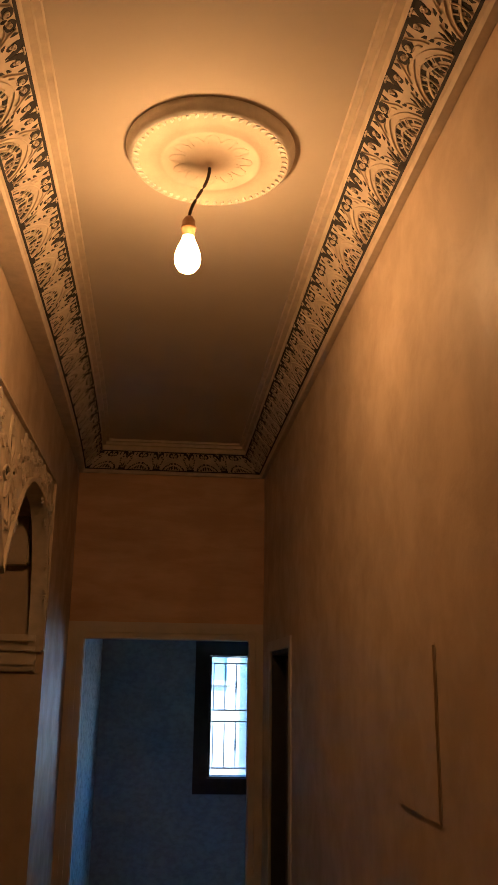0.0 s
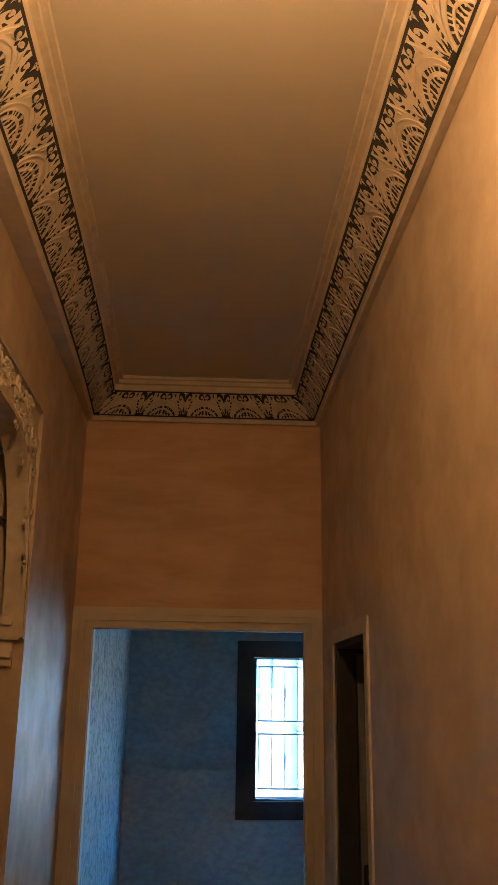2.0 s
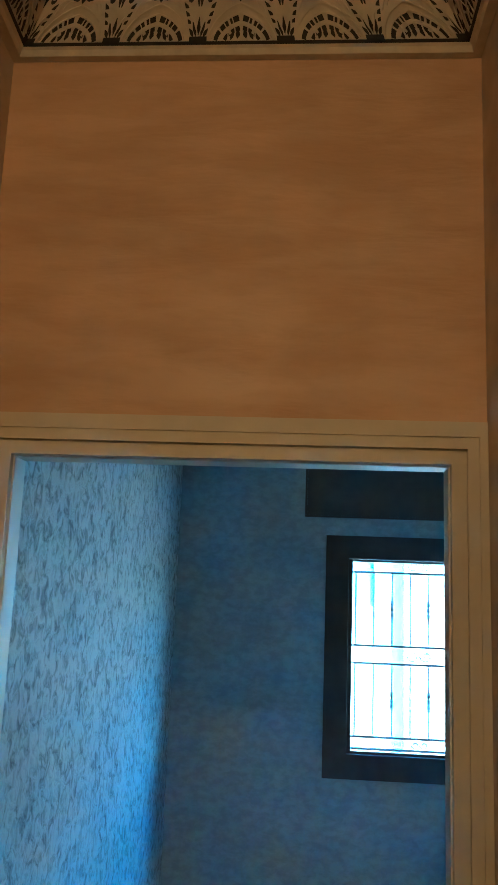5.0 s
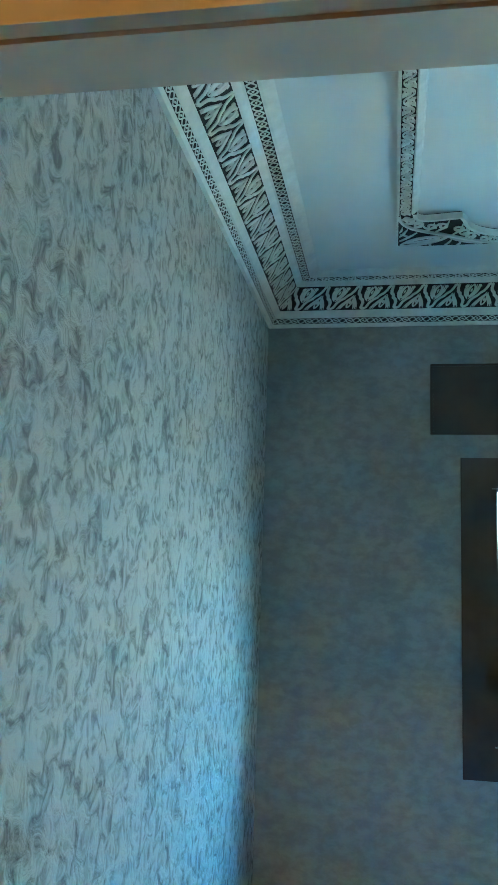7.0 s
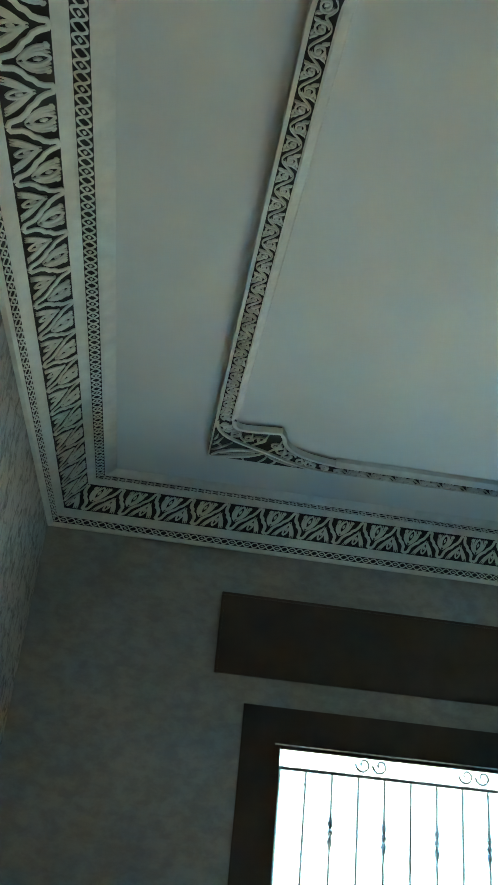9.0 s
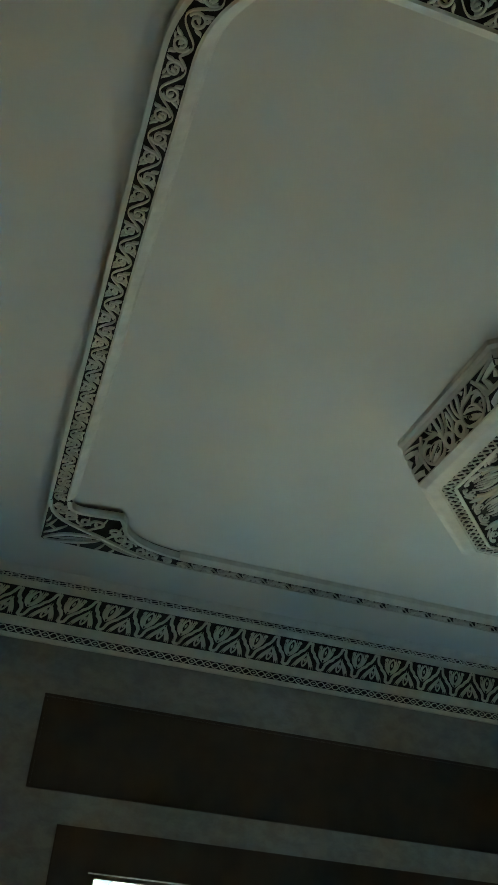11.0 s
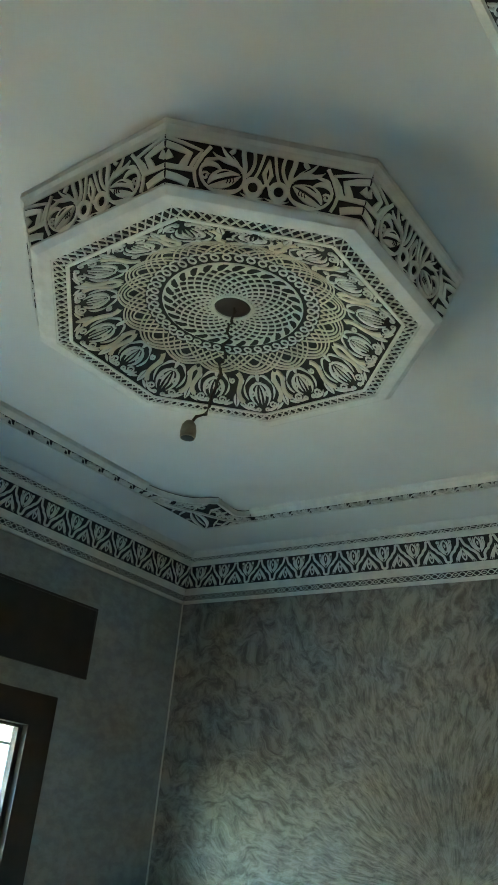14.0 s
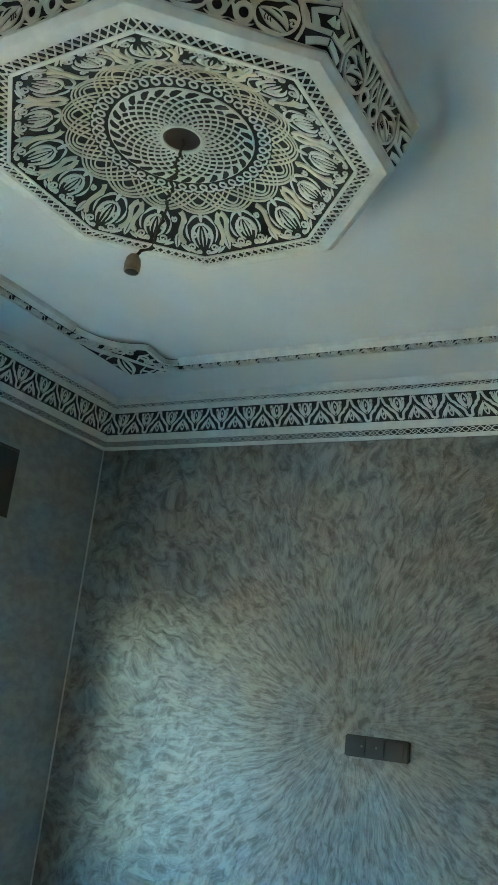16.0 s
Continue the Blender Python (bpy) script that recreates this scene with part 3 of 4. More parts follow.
# ---- ceiling panel moulding in the room ----
def panel_moulding():
    out = 0.035                      # the east run follows the wall
    x0, x1, y0, y1, w = 0.543, 3.187, 5.76, 7.785, 0.062
    zt, zb = RZ, RZ - 0.026
    cut = 0.29
    body, ground, carved = Mesh(), Mesh(), Mesh()

    def strip(a, b, nrm):
        a, b, nrm = Vector(a), Vector(b), Vector(nrm)
        d = (b - a).normalized()
        length = (b - a).length

        def bar(v0, v1, z0, tgt):
            k = len(tgt.v)
            for z in (zt, z0):
                for p in (a + nrm * v0, b + nrm * v0, b + nrm * v1, a + nrm * v1):
                    tgt.v.append((p.x, p.y, z))
            tgt.f += [(k + 4, k + 5, k + 6, k + 7), (k, k + 1, k + 5, k + 4), (k + 3, k + 2, k + 6, k + 7), (k, k + 3, k + 7, k + 4), (k + 1, k + 2, k + 6, k + 5)]

        bar(0, 0.009, zb - 0.006, body)
        bar(0.009, w - 0.012, zb, ground)
        k = len(body.v)
        for p in (a, b):
            for v, z in ((w - 0.012, zb), (w - 0.008, zb - 0.003), (w + 0.010, zb + 0.012), (w + 0.016, zt)):
                q = p + nrm * v
                body.v.append((q.x, q.y, z))
        body.f += [(k + i, k + i + 1, k + i + 5, k + i + 4) for i in range(3)]

        def place(u, v, h):
            p = a + d * u + nrm * (0.010 + v)
            return (p.x, p.y, zb - h)

        run_tiles(carved, tile_vine, length, 0.088, w - 0.023, 0.006, place)

    rc = 0.25
    strip((x0, y0 + rc, 0), (x0, y1 - cut, 0), (1, 0, 0))
    strip((x0 + cut + 0.16, y1, 0), (x1 - cut - 0.16, y1, 0), (0, -1, 0))
    strip((x1, y1 - cut, 0), (x1, y0 + rc, 0), (-1, 0, 0))
    strip((x1 - rc, y0, 0), (x0 + rc, y0, 0), (0, 1, 0))
    for cx, cy, a0 in ((x0 + rc, y0 + rc, math.pi), (x1 - rc, y0 + rc, 1.5 * math.pi)):
        n = 14
        for tgt, v0, v1, z in ((body, 0, 0.009, zb - 0.006), (ground, 0.009, w - 0.012, zb)):
            k = len(tgt.v)
            for i in range(n + 1):
                a = a0 + 0.5 * math.pi * i / n
                c, d = math.cos(a), math.sin(a)
                tgt.v += [(cx + (rc - v) * c, cy + (rc - v) * d, q) for v, q in ((v0, zt), (v0, z), (v1, z), (v1, zt))]
            for i in range(n):
                q = k + 4 * i
                tgt.f += [(q, q + 1, q + 5, q + 4), (q + 1, q + 2, q + 6, q + 5), (q + 2, q + 3, q + 7, q + 6)]
        k = len(body.v)
        for i in range(n + 1):
            a = a0 + 0.5 * math.pi * i / n
            body.v += [(cx + (rc - v) * math.cos(a), cy + (rc - v) * math.sin(a), z) for v, z in ((w - 0.012, zb), (w - 0.008, zb - 0.003), (w + 0.010, zb + 0.012), (w + 0.016, zt))]
        for i in range(n):
            body.f += [(k + 4 * i + j, k + 4 * i + j + 1, k + 4 * i + j + 5, k + 4 * i + j + 4) for j in range(3)]
        length = (rc - w / 2) * math.pi / 2

        def bent(u, v, h, cx=cx, cy=cy, a0=a0, length=length):
            a = a0 + 0.5 * math.pi * min(max(u / length, 0), 1)
            rr = rc - 0.010 - v
            return (cx + rr * math.cos(a), cy + rr * math.sin(a), zb - h)

        run_tiles(carved, tile_vine, length, 0.088, w - 0.023, 0.006, bent)
    for cx, cy, sx, sy in ((x0, y1, 1, -1), (x1, y1, -1, -1)):
        arc1 = bez((w, cut), (w, 0.20), (0.12, 0.235), (0.225, 0.245), 10)
        arc2 = bez((0.240, 0.215), (0.25, 0.12), (0.34, w + 0.01), (cut + 0.16, w), 10)
        inner = arc1 + arc2
        outer = [(0, cut), (0, 0.2), (0, 0.1), (0.0, 0.0), (0.12, 0.0), (0.25, 0), (cut + 0.16, 0)]
        k = len(ground.v)
        n = len(inner)
        outs = []
        for i in range(n):
            s = i / (n - 1) * (len(outer) - 1)
            j = min(int(s), len(outer) - 2)
            f = s - j
            outs.append((outer[j][0] * (1 - f) + outer[j + 1][0] * f, outer[j][1] * (1 - f) + outer[j + 1][1] * f))
        for u, v in inner + outs:
            ground.v.append((cx + sx * u, cy + sy * v, zb))
        for u, v in inner + outs:
            ground.v.append((cx + sx * u, cy + sy * v, zt))
        for i in range(n - 1):
            ground.f += [(k + i, k + i + 1, k + n + i + 1, k + n + i), (k + i, k + i + 1, k + 2 * n + i + 1, k + 2 * n + i), (k + n + i, k + n + i + 1, k + 3 * n + i + 1, k + 3 * n + i)]

        def place(u, v, h):
            return (cx + sx * u, cy + sy * v, zb - h)

        body.ribbon(inner, 0.016, 0.022, place, base=-0.020)
        body.ribbon([(0.003, cut), (0.003, 0.10), (0.003, 0.003)], 0.006, 0.005, place)
        rim = bez((0.006, cut), (0.012, 0.16), (0.10, 0.15), (0.20, 0.095), 10) + bez((0.20, 0.095), (0.28, 0.05), (0.34, 0.012), (cut + 0.16, 0.006), 10)[1:]
        carved.ribbon(rim, 0.011, 0.008, place)
        # scrolls between the rim and the inner curve
        for k in range(11):
            q = 0.04 + 0.92 * k / 10
            a, b = rim[round(q * 18)], inner[round(q * 19)]
            mu, mv, gap = (a[0] + b[0]) / 2, (a[1] + b[1]) / 2, math.hypot(a[0] - b[0], a[1] - b[1])
            carved.ribbon(spiral(mu, mv, min(0.34 * gap, 0.026), 0.9 * k, 1.25, 13, 1 if k % 2 else -1), 0.0065, 0.006, place)
            carved.ribbon([(a[0] * 0.95 + b[0] * 0.05, a[1] * 0.95 + b[1] * 0.05), (mu + 0.012, mv - 0.008), (a[0] * 0.1 + b[0] * 0.9, a[1] * 0.1 + b[1] * 0.9)], 0.010, 0.006, place, True)
        # leaves on the dark spandrel
        for c, wd in (
            (bez((0.012, 0.018), (0.05, 0.075), (0.12, 0.10), (0.185, 0.088)), 0.016),
            (bez((0.016, 0.012), (0.08, 0.015), (0.15, 0.04), (0.190, 0.084)), 0.015),
            (bez((0.04, 0.04), (0.09, 0.045), (0.12, 0.06), (0.16, 0.078)), 0.006),
            (bez((0.010, 0.06), (0.03, 0.075), (0.05, 0.10), (0.075, 0.135)), 0.007),
            (bez((0.010, 0.10), (0.022, 0.115), (0.03, 0.14), (0.04, 0.165)), 0.007),
            (bez((0.010, 0.14), (0.018, 0.15), (0.02, 0.17), (0.022, 0.19)), 0.006),
            (bez((0.05, 0.095), (0.035, 0.10), (0.03, 0.12), (0.012, 0.12)), 0.006),
            (bez((0.19, 0.085), (0.22, 0.05), (0.26, 0.03), (0.32, 0.015)), 0.008),
            (bez((0.205, 0.065), (0.20, 0.04), (0.19, 0.02), (0.18, 0.008)), 0.006),
            (bez((0.24, 0.042), (0.24, 0.03), (0.235, 0.015), (0.225, 0.007)), 0.006),
            (bez((0.12, 0.025), (0.125, 0.018), (0.13, 0.012), (0.13, 0.006)), 0.006),
        ):
            carved.ribbon(c, wd, 0.006, place, True)
    for me in (body, ground, carved):
        me.v = [(x + out * max(y1 - y, 0) * min(max((x - 1.9) / 1.2, 0), 1), y, z) for x, y, z in me.v]
    root = part("ceiling_moulding", body, M_PLASTER)
    setting(root, "white gypsum panel moulding with bracketed carved corners", "moulding")
    # the vine's ground has its recess shade painted on
    part("recessed_ground", ground, M_RECESS_SHADE, root, "ground behind the carving, recess shade in its colour")
    tagged(part("carved_vine", carved, M_PLASTER, root), kind="stuff")


panel_moulding()


# ---- octagonal ceiling rose ----
def octagon_rose(cx, cy):
    root = thing("ceiling_rose", (cx, cy, RZ), "octagonal carved white gypsum ceiling rose with dark ground", "ceiling rose")
    ang = [radians(22.5 + 45 * i) for i in range(8)]

    def octo(r, z):
        return [(cx + r * math.cos(a), cy + r * math.sin(a), z) for a in ang]

    def loft(rings):
        me = Mesh()
        for r, z in rings:
            me.v += octo(r, z)
        for j in range(len(rings) - 1):
            for i in range(8):
                a, b = j * 8 + i, j * 8 + (i + 1) % 8
                me.f.append((a, b, b + 8, a + 8))
        return me

    zb = 2.838
    part("upper_lip", loft([(0.558, RZ), (0.558, RZ - 0.014), (0.549, RZ - 0.020), (0.544, RZ - 0.030)]), M_PLASTER, root)
    # frieze ground: the colour stands for shade between the carved leaves
    part("frieze_ground", loft([(0.544, RZ - 0.030), (0.507, zb + 0.012)]), M_RECESS_SHADE, root, "frieze ground with recess shade in its colour")
    part("lower_lip", loft([(0.507, zb + 0.012), (0.510, zb + 0.009), (0.493, zb + 0.0005), (0.489, zb), (0.462, zb)]), M_PLASTER, root)
    zg = zb + 0.004

    def rise(r):
        """The soffit is a shallow dish, deepest round the hub."""
        q = min(max((0.425 - r) / 0.225, 0), 1)
        return 0.078 * q * q * (3 - 2 * q)

    dish, n = Mesh(), 96
    radii = (0.462, 0.425, 0.39, 0.36, 0.33, 0.30, 0.27, 0.24, 0.21, 0.19, 0.10, 0.02)
    for r in radii:
        share = min(max((r - 0.20) / 0.22, 0), 1)
        for k in range(n):
            a = 2 * math.pi * k / n
            b = (a + math.pi / 8) % (math.pi / 4) - math.pi / 8
            q = r * (1 - share + share * math.cos(math.pi / 8) / math.cos(b))
            dish.v.append((cx + q * math.cos(a), cy + q * math.sin(a), zg + rise(q)))
    for j in range(len(radii) - 1):
        for k in range(n):
            a, b = j * n + k, j * n + (k + 1) % n
            dish.f.append((a, b, b + n, a + n))
    # soffit ground likewise coloured as shade behind the tracery
    part("soffit_ground", dish, M_RECESS_SHADE, root, "soffit ground with recess shade in its colour", smooth=True)
    part("soffit_edge", loft([(0.462, zb), (0.462, zb + 0.006)]), M_PLASTER, root)

    # frieze: one carved panel a side on dark ground
    r0, h0, r1, h1 = 0.507, zb + 0.012, 0.544, RZ - 0.030
    S, V = 0.40, 0.105
    wide = [
        # cartouche folded round the corner
        ([(0.000, 0.099), (0.035, 0.093), (0.070, 0.084), (0.056, 0.062), (0.046, 0.040)], 0.0075, False),
        ([(0.000, 0.085), (0.026, 0.080), (0.046, 0.074), (0.037, 0.055), (0.030, 0.040)], 0.015, False),
        ([(0.000, 0.040), (0.030, 0.041), (0.056, 0.042)], 0.011, False),
        ([(0.000, 0.052), (0.008, 0.062), (0.005, 0.074)], 0.017, True),
        ([(0.000, 0.022), (0.024, 0.019), (0.046, 0.012)], 0.017, False),
        ([(0.056, 0.042), (0.058, 0.024), (0.064, 0.006)], 0.0075, False),
        ([(0.086, 0.096), (0.071, 0.074), (0.062, 0.056), (0.056, 0.042)], 0.0075, False),
        # medallion
        (ring_pts(0.112, 0.040, 0.044, 0.036, 22), 0.0065, False),
        (bez((0.070, 0.046), (0.078, 0.066), (0.100, 0.066), (0.112, 0.048)), 0.011, True),
        (bez((0.084, 0.018), (0.094, 0.044), (0.116, 0.052), (0.146, 0.048)), 0.018, True),
        (bez((0.086, 0.014), (0.106, 0.018), (0.128, 0.026), (0.148, 0.046)), 0.016, True),
        (spiral(0.078, 0.034, 0.009, 0.4, 1.1, 10), 0.0045, False),
        (bez((0.098, 0.010), (0.112, 0.006), (0.130, 0.008), (0.142, 0.018)), 0.007, True),
        # loop and stems
        (ring_pts(0.174, 0.028, 0.0155, 0.0165, 16), 0.0115, False),
        (bez((0.152, 0.050), (0.160, 0.070), (0.148, 0.082), (0.150, 0.102)), 0.010, False),
        (bez((0.156, 0.046), (0.170, 0.058), (0.176, 0.078), (0.170, 0.102)), 0.007, False),
        (bez((0.148, 0.056), (0.138, 0.076), (0.118, 0.080), (0.106, 0.101)), 0.013, True),
        (bez((0.142, 0.062), (0.128, 0.074), (0.104, 0.070), (0.090, 0.086)), 0.010, True),
        (bez((0.118, 0.084), (0.126, 0.092), (0.132, 0.096), (0.134, 0.103)), 0.010, True),
        (bez((0.074, 0.062), (0.080, 0.070), (0.086, 0.070), (0.096, 0.074)), 0.008, True),
        (bez((0.174, 0.046), (0.184, 0.062), (0.186, 0.084), (0.190, 0.103)), 0.006, False),
        (bez((0.190, 0.020), (0.194, 0.030), (0.196, 0.036), (0.200, 0.046)), 0.006, True),
        (bez((0.150, 0.012), (0.160, 0.004), (0.185, 0.004), (0.200, 0.010)), 0.005, True),
    ]
    # raised dark strips that colour in the shade of leaf cuts
    fine = [
        ([(0.126, 0.026), (0.129, 0.031), (0.127, 0.037)], 0.0022, False),
        ([(0.132, 0.027), (0.135, 0.032), (0.133, 0.038)], 0.0022, False),
        ([(0.120, 0.025), (0.123, 0.030), (0.121, 0.036)], 0.0022, False),
        (bez((0.100, 0.040), (0.108, 0.046), (0.116, 0.050), (0.124, 0.050), 6), 0.0035, True),
        (ring_pts(0.174, 0.028, 0.003, 0.003, 7), 0.004, False),
        (bez((0.112, 0.096), (0.120, 0.088), (0.126, 0.084), (0.132, 0.078), 6), 0.003, True),
    ]
    for i in range(8):
        a0, a1 = ang[i], ang[(i + 1) % 8]

        def place(u, v, h, a0=a0, a1=a1):
            u, v = min(max(u / S, 0), 1), min(max(v / V, 0), 1)
            r, z = r0 + (r1 - r0) * v, h0 + (h1 - h0) * v
            p0, p1 = Vector((math.cos(a0), math.sin(a0), 0)) * r, Vector((math.cos(a1), math.sin(a1), 0)) * r
            q = p0.lerp(p1, u)
            o = (p0 + p1).normalized()
            return tuple(q + o * h * 0.9 + Vector((cx, cy, z - h * 0.4)))

        me, cuts = Mesh(), Mesh()
        for curves, tgt, h in ((wide, me, 0.004), (fine, cuts, 0.0055)):
            for c, w, t in curves:
                tgt.ribbon(c, w, h, place, t)
                tgt.ribbon([(S - x, y) for x, y in c], w, h, place, t)
        me.ribbon([(0.2, 0.034), (0.2, 0.060), (0.2, 0.092)], 0.024, 0.004, place, True)
        me.ribbon([(0.0, 0.103), (0.1, 0.103), (0.3, 0.103), (0.4, 0.103)], 0.004, 0.003, place)
        me.ribbon([(0.0, 0.002), (0.1, 0.002), (0.3, 0.002), (0.4, 0.002)], 0.004, 0.003, place)
        cuts.ribbon([(0.2, 0.048), (0.2, 0.060), (0.2, 0.072)], 0.005, 0.0055, place, True)
        tagged(part("frieze_panel", me, M_PLASTER, root), kind="stuff")
        tagged(part("leaf_veins", cuts, M_RECESS_SHADE, root, "strips coloured as the shade of cuts in the frieze leaves"), kind="stuff")

    def flat(u, v, h):
        return (cx + u, cy + v, zg + rise(math.hypot(u, v)) - h)

    # lattice border
    me = Mesh()
    for i in range(8):
        a0, a1 = ang[i], ang[(i + 1) % 8]
        for r, w in ((0.459, 0.005), (0.422, 0.010)):
            me.ribbon([(r * math.cos(a0), r * math.sin(a0)), (r * math.cos(a1), r * math.sin(a1))], w, 0.003, flat)
        n = 15
        for j in range(n):
            for ra, rb_ in ((0.459, 0.427), (0.427, 0.459)):
                s0, s1 = j / n, (j + 1) / n
                p = [((1 - s) * r * math.cos(a0) + s * r * math.cos(a1), (1 - s) * r * math.sin(a0) + s * r * math.sin(a1)) for s, r in ((s0, ra), (s1, rb_))]
                me.ribbon(p, 0.0036, 0.003, flat)
    tagged(part("lattice_border", me, M_PLASTER, root), kind="stuff")

    # scroll field: sixteen palmettes between broad bent bands
    field, bands, net = Mesh(), Mesh(), Mesh()
    for i in range(16):
        mid = radians(22.5 * i)
        corner = i % 2

        def spot(x, y, mid=mid):
            a = mid + x * radians(11.25)
            b = (a + math.pi / 8) % (math.pi / 4) - math.pi / 8
            edge = 0.414 * math.cos(math.pi / 8) / math.cos(b)
            rr = 0.268 + (edge - 0.268) * y
            return rr * math.cos(a), rr * math.sin(a)

        for sd in (1, -1):
            def lay(tgt, pts, w, h=0.003, taper=False, n=9):
                tgt.ribbon([spot(sd * x, y) for x, y in bez(*pts, n)], w * 1.25, h, flat, taper)

            if sd == 1 or corner:
                lay(bands, ((0.98, 0.10), (0.45, 0.28), (1.25, 0.50), (0.72, 0.80)), 0.0105, 0.0042)
            lay(field, ((0.72, 0.80), (0.55, 0.95), (0.30, 0.97), (0.10, 0.93)), 0.006, 0.0035, True)
            lay(field, ((0.04, 0.30), (0.42, 0.34), (0.55, 0.62), (0.20, 0.80)), 0.0085, 0.003, True)
            lay(field, ((0.05, 0.34), (0.18, 0.42), (0.22, 0.58), (0.12, 0.72)), 0.0055, 0.003, True)
            lay(field, ((0.10, 0.16), (0.30, 0.12), (0.48, 0.22), (0.62, 0.36)), 0.0055, 0.003, True)
            lay(field, ((0.62, 0.36), (0.72, 0.48), (0.62, 0.62), (0.50, 0.70)), 0.005, 0.003, True)
            lay(field, ((0.98, 0.62), (0.90, 0.72), (0.92, 0.84), (0.99, 0.96)), 0.006, 0.003, True)
            lay(field, ((0.86, 0.86), (0.74, 0.90), (0.62, 0.94), (0.52, 0.99)), 0.006, 0.003, True)
            lay(field, ((0.02, 0.06), (0.06, 0.14), (0.04, 0.20), (0.02, 0.26)), 0.005, 0.003, True)
            for x, y, rad, a0 in ((0.42, 0.84, 0.0125, 0.6), (0.34, 0.55, 0.0095, 2.2), (0.80, 0.30, 0.0085, 4.0), (0.16, 0.92, 0.008, 1.0)):
                px, py = spot(sd * x, y)
                field.ribbon(spiral(px, py, rad, mid + sd * a0, 1.3, 12, sd, 0.2), 0.0042, 0.003, flat)
        field.ribbon([spot(0, y) for y in (0.40, 0.56, 0.74)], 0.0055, 0.003, flat, True)
        field.ribbon([spot(x, 0.30) for x in (-0.16, 0, 0.16)], 0.005, 0.003, flat)

        # overlapping pointed arches round the loop ring
        step = radians(22.5)
        for half in (0.36, 0.62, 0.88, 1.10):
            for sd in (1, -1):
                net.ribbon([((0.219 + (0.030 + 0.030 * half) * math.sin(q * math.pi / 2)) * math.cos(mid + sd * half * step * (1 - q)), (0.219 + (0.030 + 0.030 * half) * math.sin(q * math.pi / 2)) * math.sin(mid + sd * half * step * (1 - q))) for q in np.linspace(0, 1, 8)], 0.0042, 0.003, flat)
    tagged(part("scroll_field", field, M_PLASTER, root), kind="stuff")
    tagged(part("bent_band_ring", bands, M_STAINED, root, "ring of yellowed bent strips"), kind="stuff")
    tagged(part("arched_net", net, M_STAINED, root, "yellowed net of pointed arches"), kind="stuff")

    # loop ring, whorl of dark drops and spiral net in the middle
    me, drops = Mesh(), Mesh()
    for k in range(44):
        a = 2 * math.pi * k / 44
        x, y = 0.1965 * math.cos(a), 0.1965 * math.sin(a)
        me.ribbon(ring_pts(x, y, 0.0105, 0.0085, 9), 0.0046, 0.003, flat)
        me.ribbon([(r * math.cos(a + d), r * math.sin(a + d)) for r, d in ((0.207, 0.0), (0.2145, 0.035), (0.2145, 0.105), (0.207, 0.14))], 0.0046, 0.003, flat)
    me.ribbon(ring_pts(0, 0, 0.1645, 0.1645, 84), 0.024, 0.003, flat)
    me.ribbon(ring_pts(0, 0, 0.0495, 0.0495, 48), 0.0085, 0.0045, flat)
    for k in range(28):
        a = 2 * math.pi * k / 28
        # drops sit on the plaster, coloured like shaded openings
        drops.ribbon([(r * math.cos(a + d), r * math.sin(a + d)) for r, d in ((0.150, -0.03), (0.155, -0.01), (0.162, 0.03), (0.168, 0.085), (0.171, 0.14))], 0.017, 0.0042, flat, True)
        for sd in (1, -1):
            me.ribbon([((0.052 + 0.104 * q) * math.cos(a + sd * 1.0 * q), (0.052 + 0.104 * q) * math.sin(a + sd * 1.0 * q)) for q in np.linspace(0, 1.0, 12)], 0.0042, 0.003, flat)
    tagged(part("spiral_net", me, M_PLASTER, root), kind="stuff")
    tagged(part("drop_whorl", drops, M_RECESS_SHADE, root, "whorl of drops coloured as the shade of cuts"), kind="stuff")
    zh = zg + rise(0)
    part("hub_plate", Mesh().lathe([(0.0, zh - 0.002), (0.040, zh - 0.002), (0.045, zh)], (cx, cy), 24), M_FRAME, root, "dark brown hub plate")


octagon_rose(1.865, 6.640)

# ---- hanging empty lamp holder in the room ----
PX, PY = 1.863, 6.640
holder = thing("pendant_lamp_holder", (PX, PY, 2.84), "empty lamp holder on a twisted dark cord", "lamp holder")
pts = [(PX - 0.0016 * i + 0.006 * math.sin(i * 1.3), PY + 0.005 * math.cos(i * 1.7), 2.845 - 0.0128 * i) for i in range(-6, 14)]
pts += [(1.838, 6.648, 2.655), (1.842, 6.652, 2.63), (1.832, 6.656, 2.605), (1.812, 6.662, 2.59), (1.803, 6.666, 2.572)]
part("cord", Mesh().tube(pts, 0.0032), M_CORD, holder, smooth=True)
part("second_strand", Mesh().tube([(x + 0.005 * math.sin(i * 2.1), y + 0.005 * math.cos(i * 2.1), z) for i, (x, y, z) in enumerate(pts)], 0.0022), M_CORD, holder, smooth=True)
part("socket", Mesh().lathe([(0.003, 2.576), (0.009, 2.573), (0.016, 2.563), (0.0185, 2.548), (0.018, 2.534), (0.0165, 2.530), (0.015, 2.548), (0.0, 2.548)], (1.798, 6.668), 20), M_SOCKET, holder, "old beige socket", smooth=True)
# a black disc shuts the mouth and takes the place of its inner shade
part("socket_mouth", Mesh().lathe([(0.0152, 2.5305), (0.010, 2.5295), (0.0, 2.529)], (1.798, 6.668), 16), M_BLACK, holder, "black disc for the shade inside the socket")

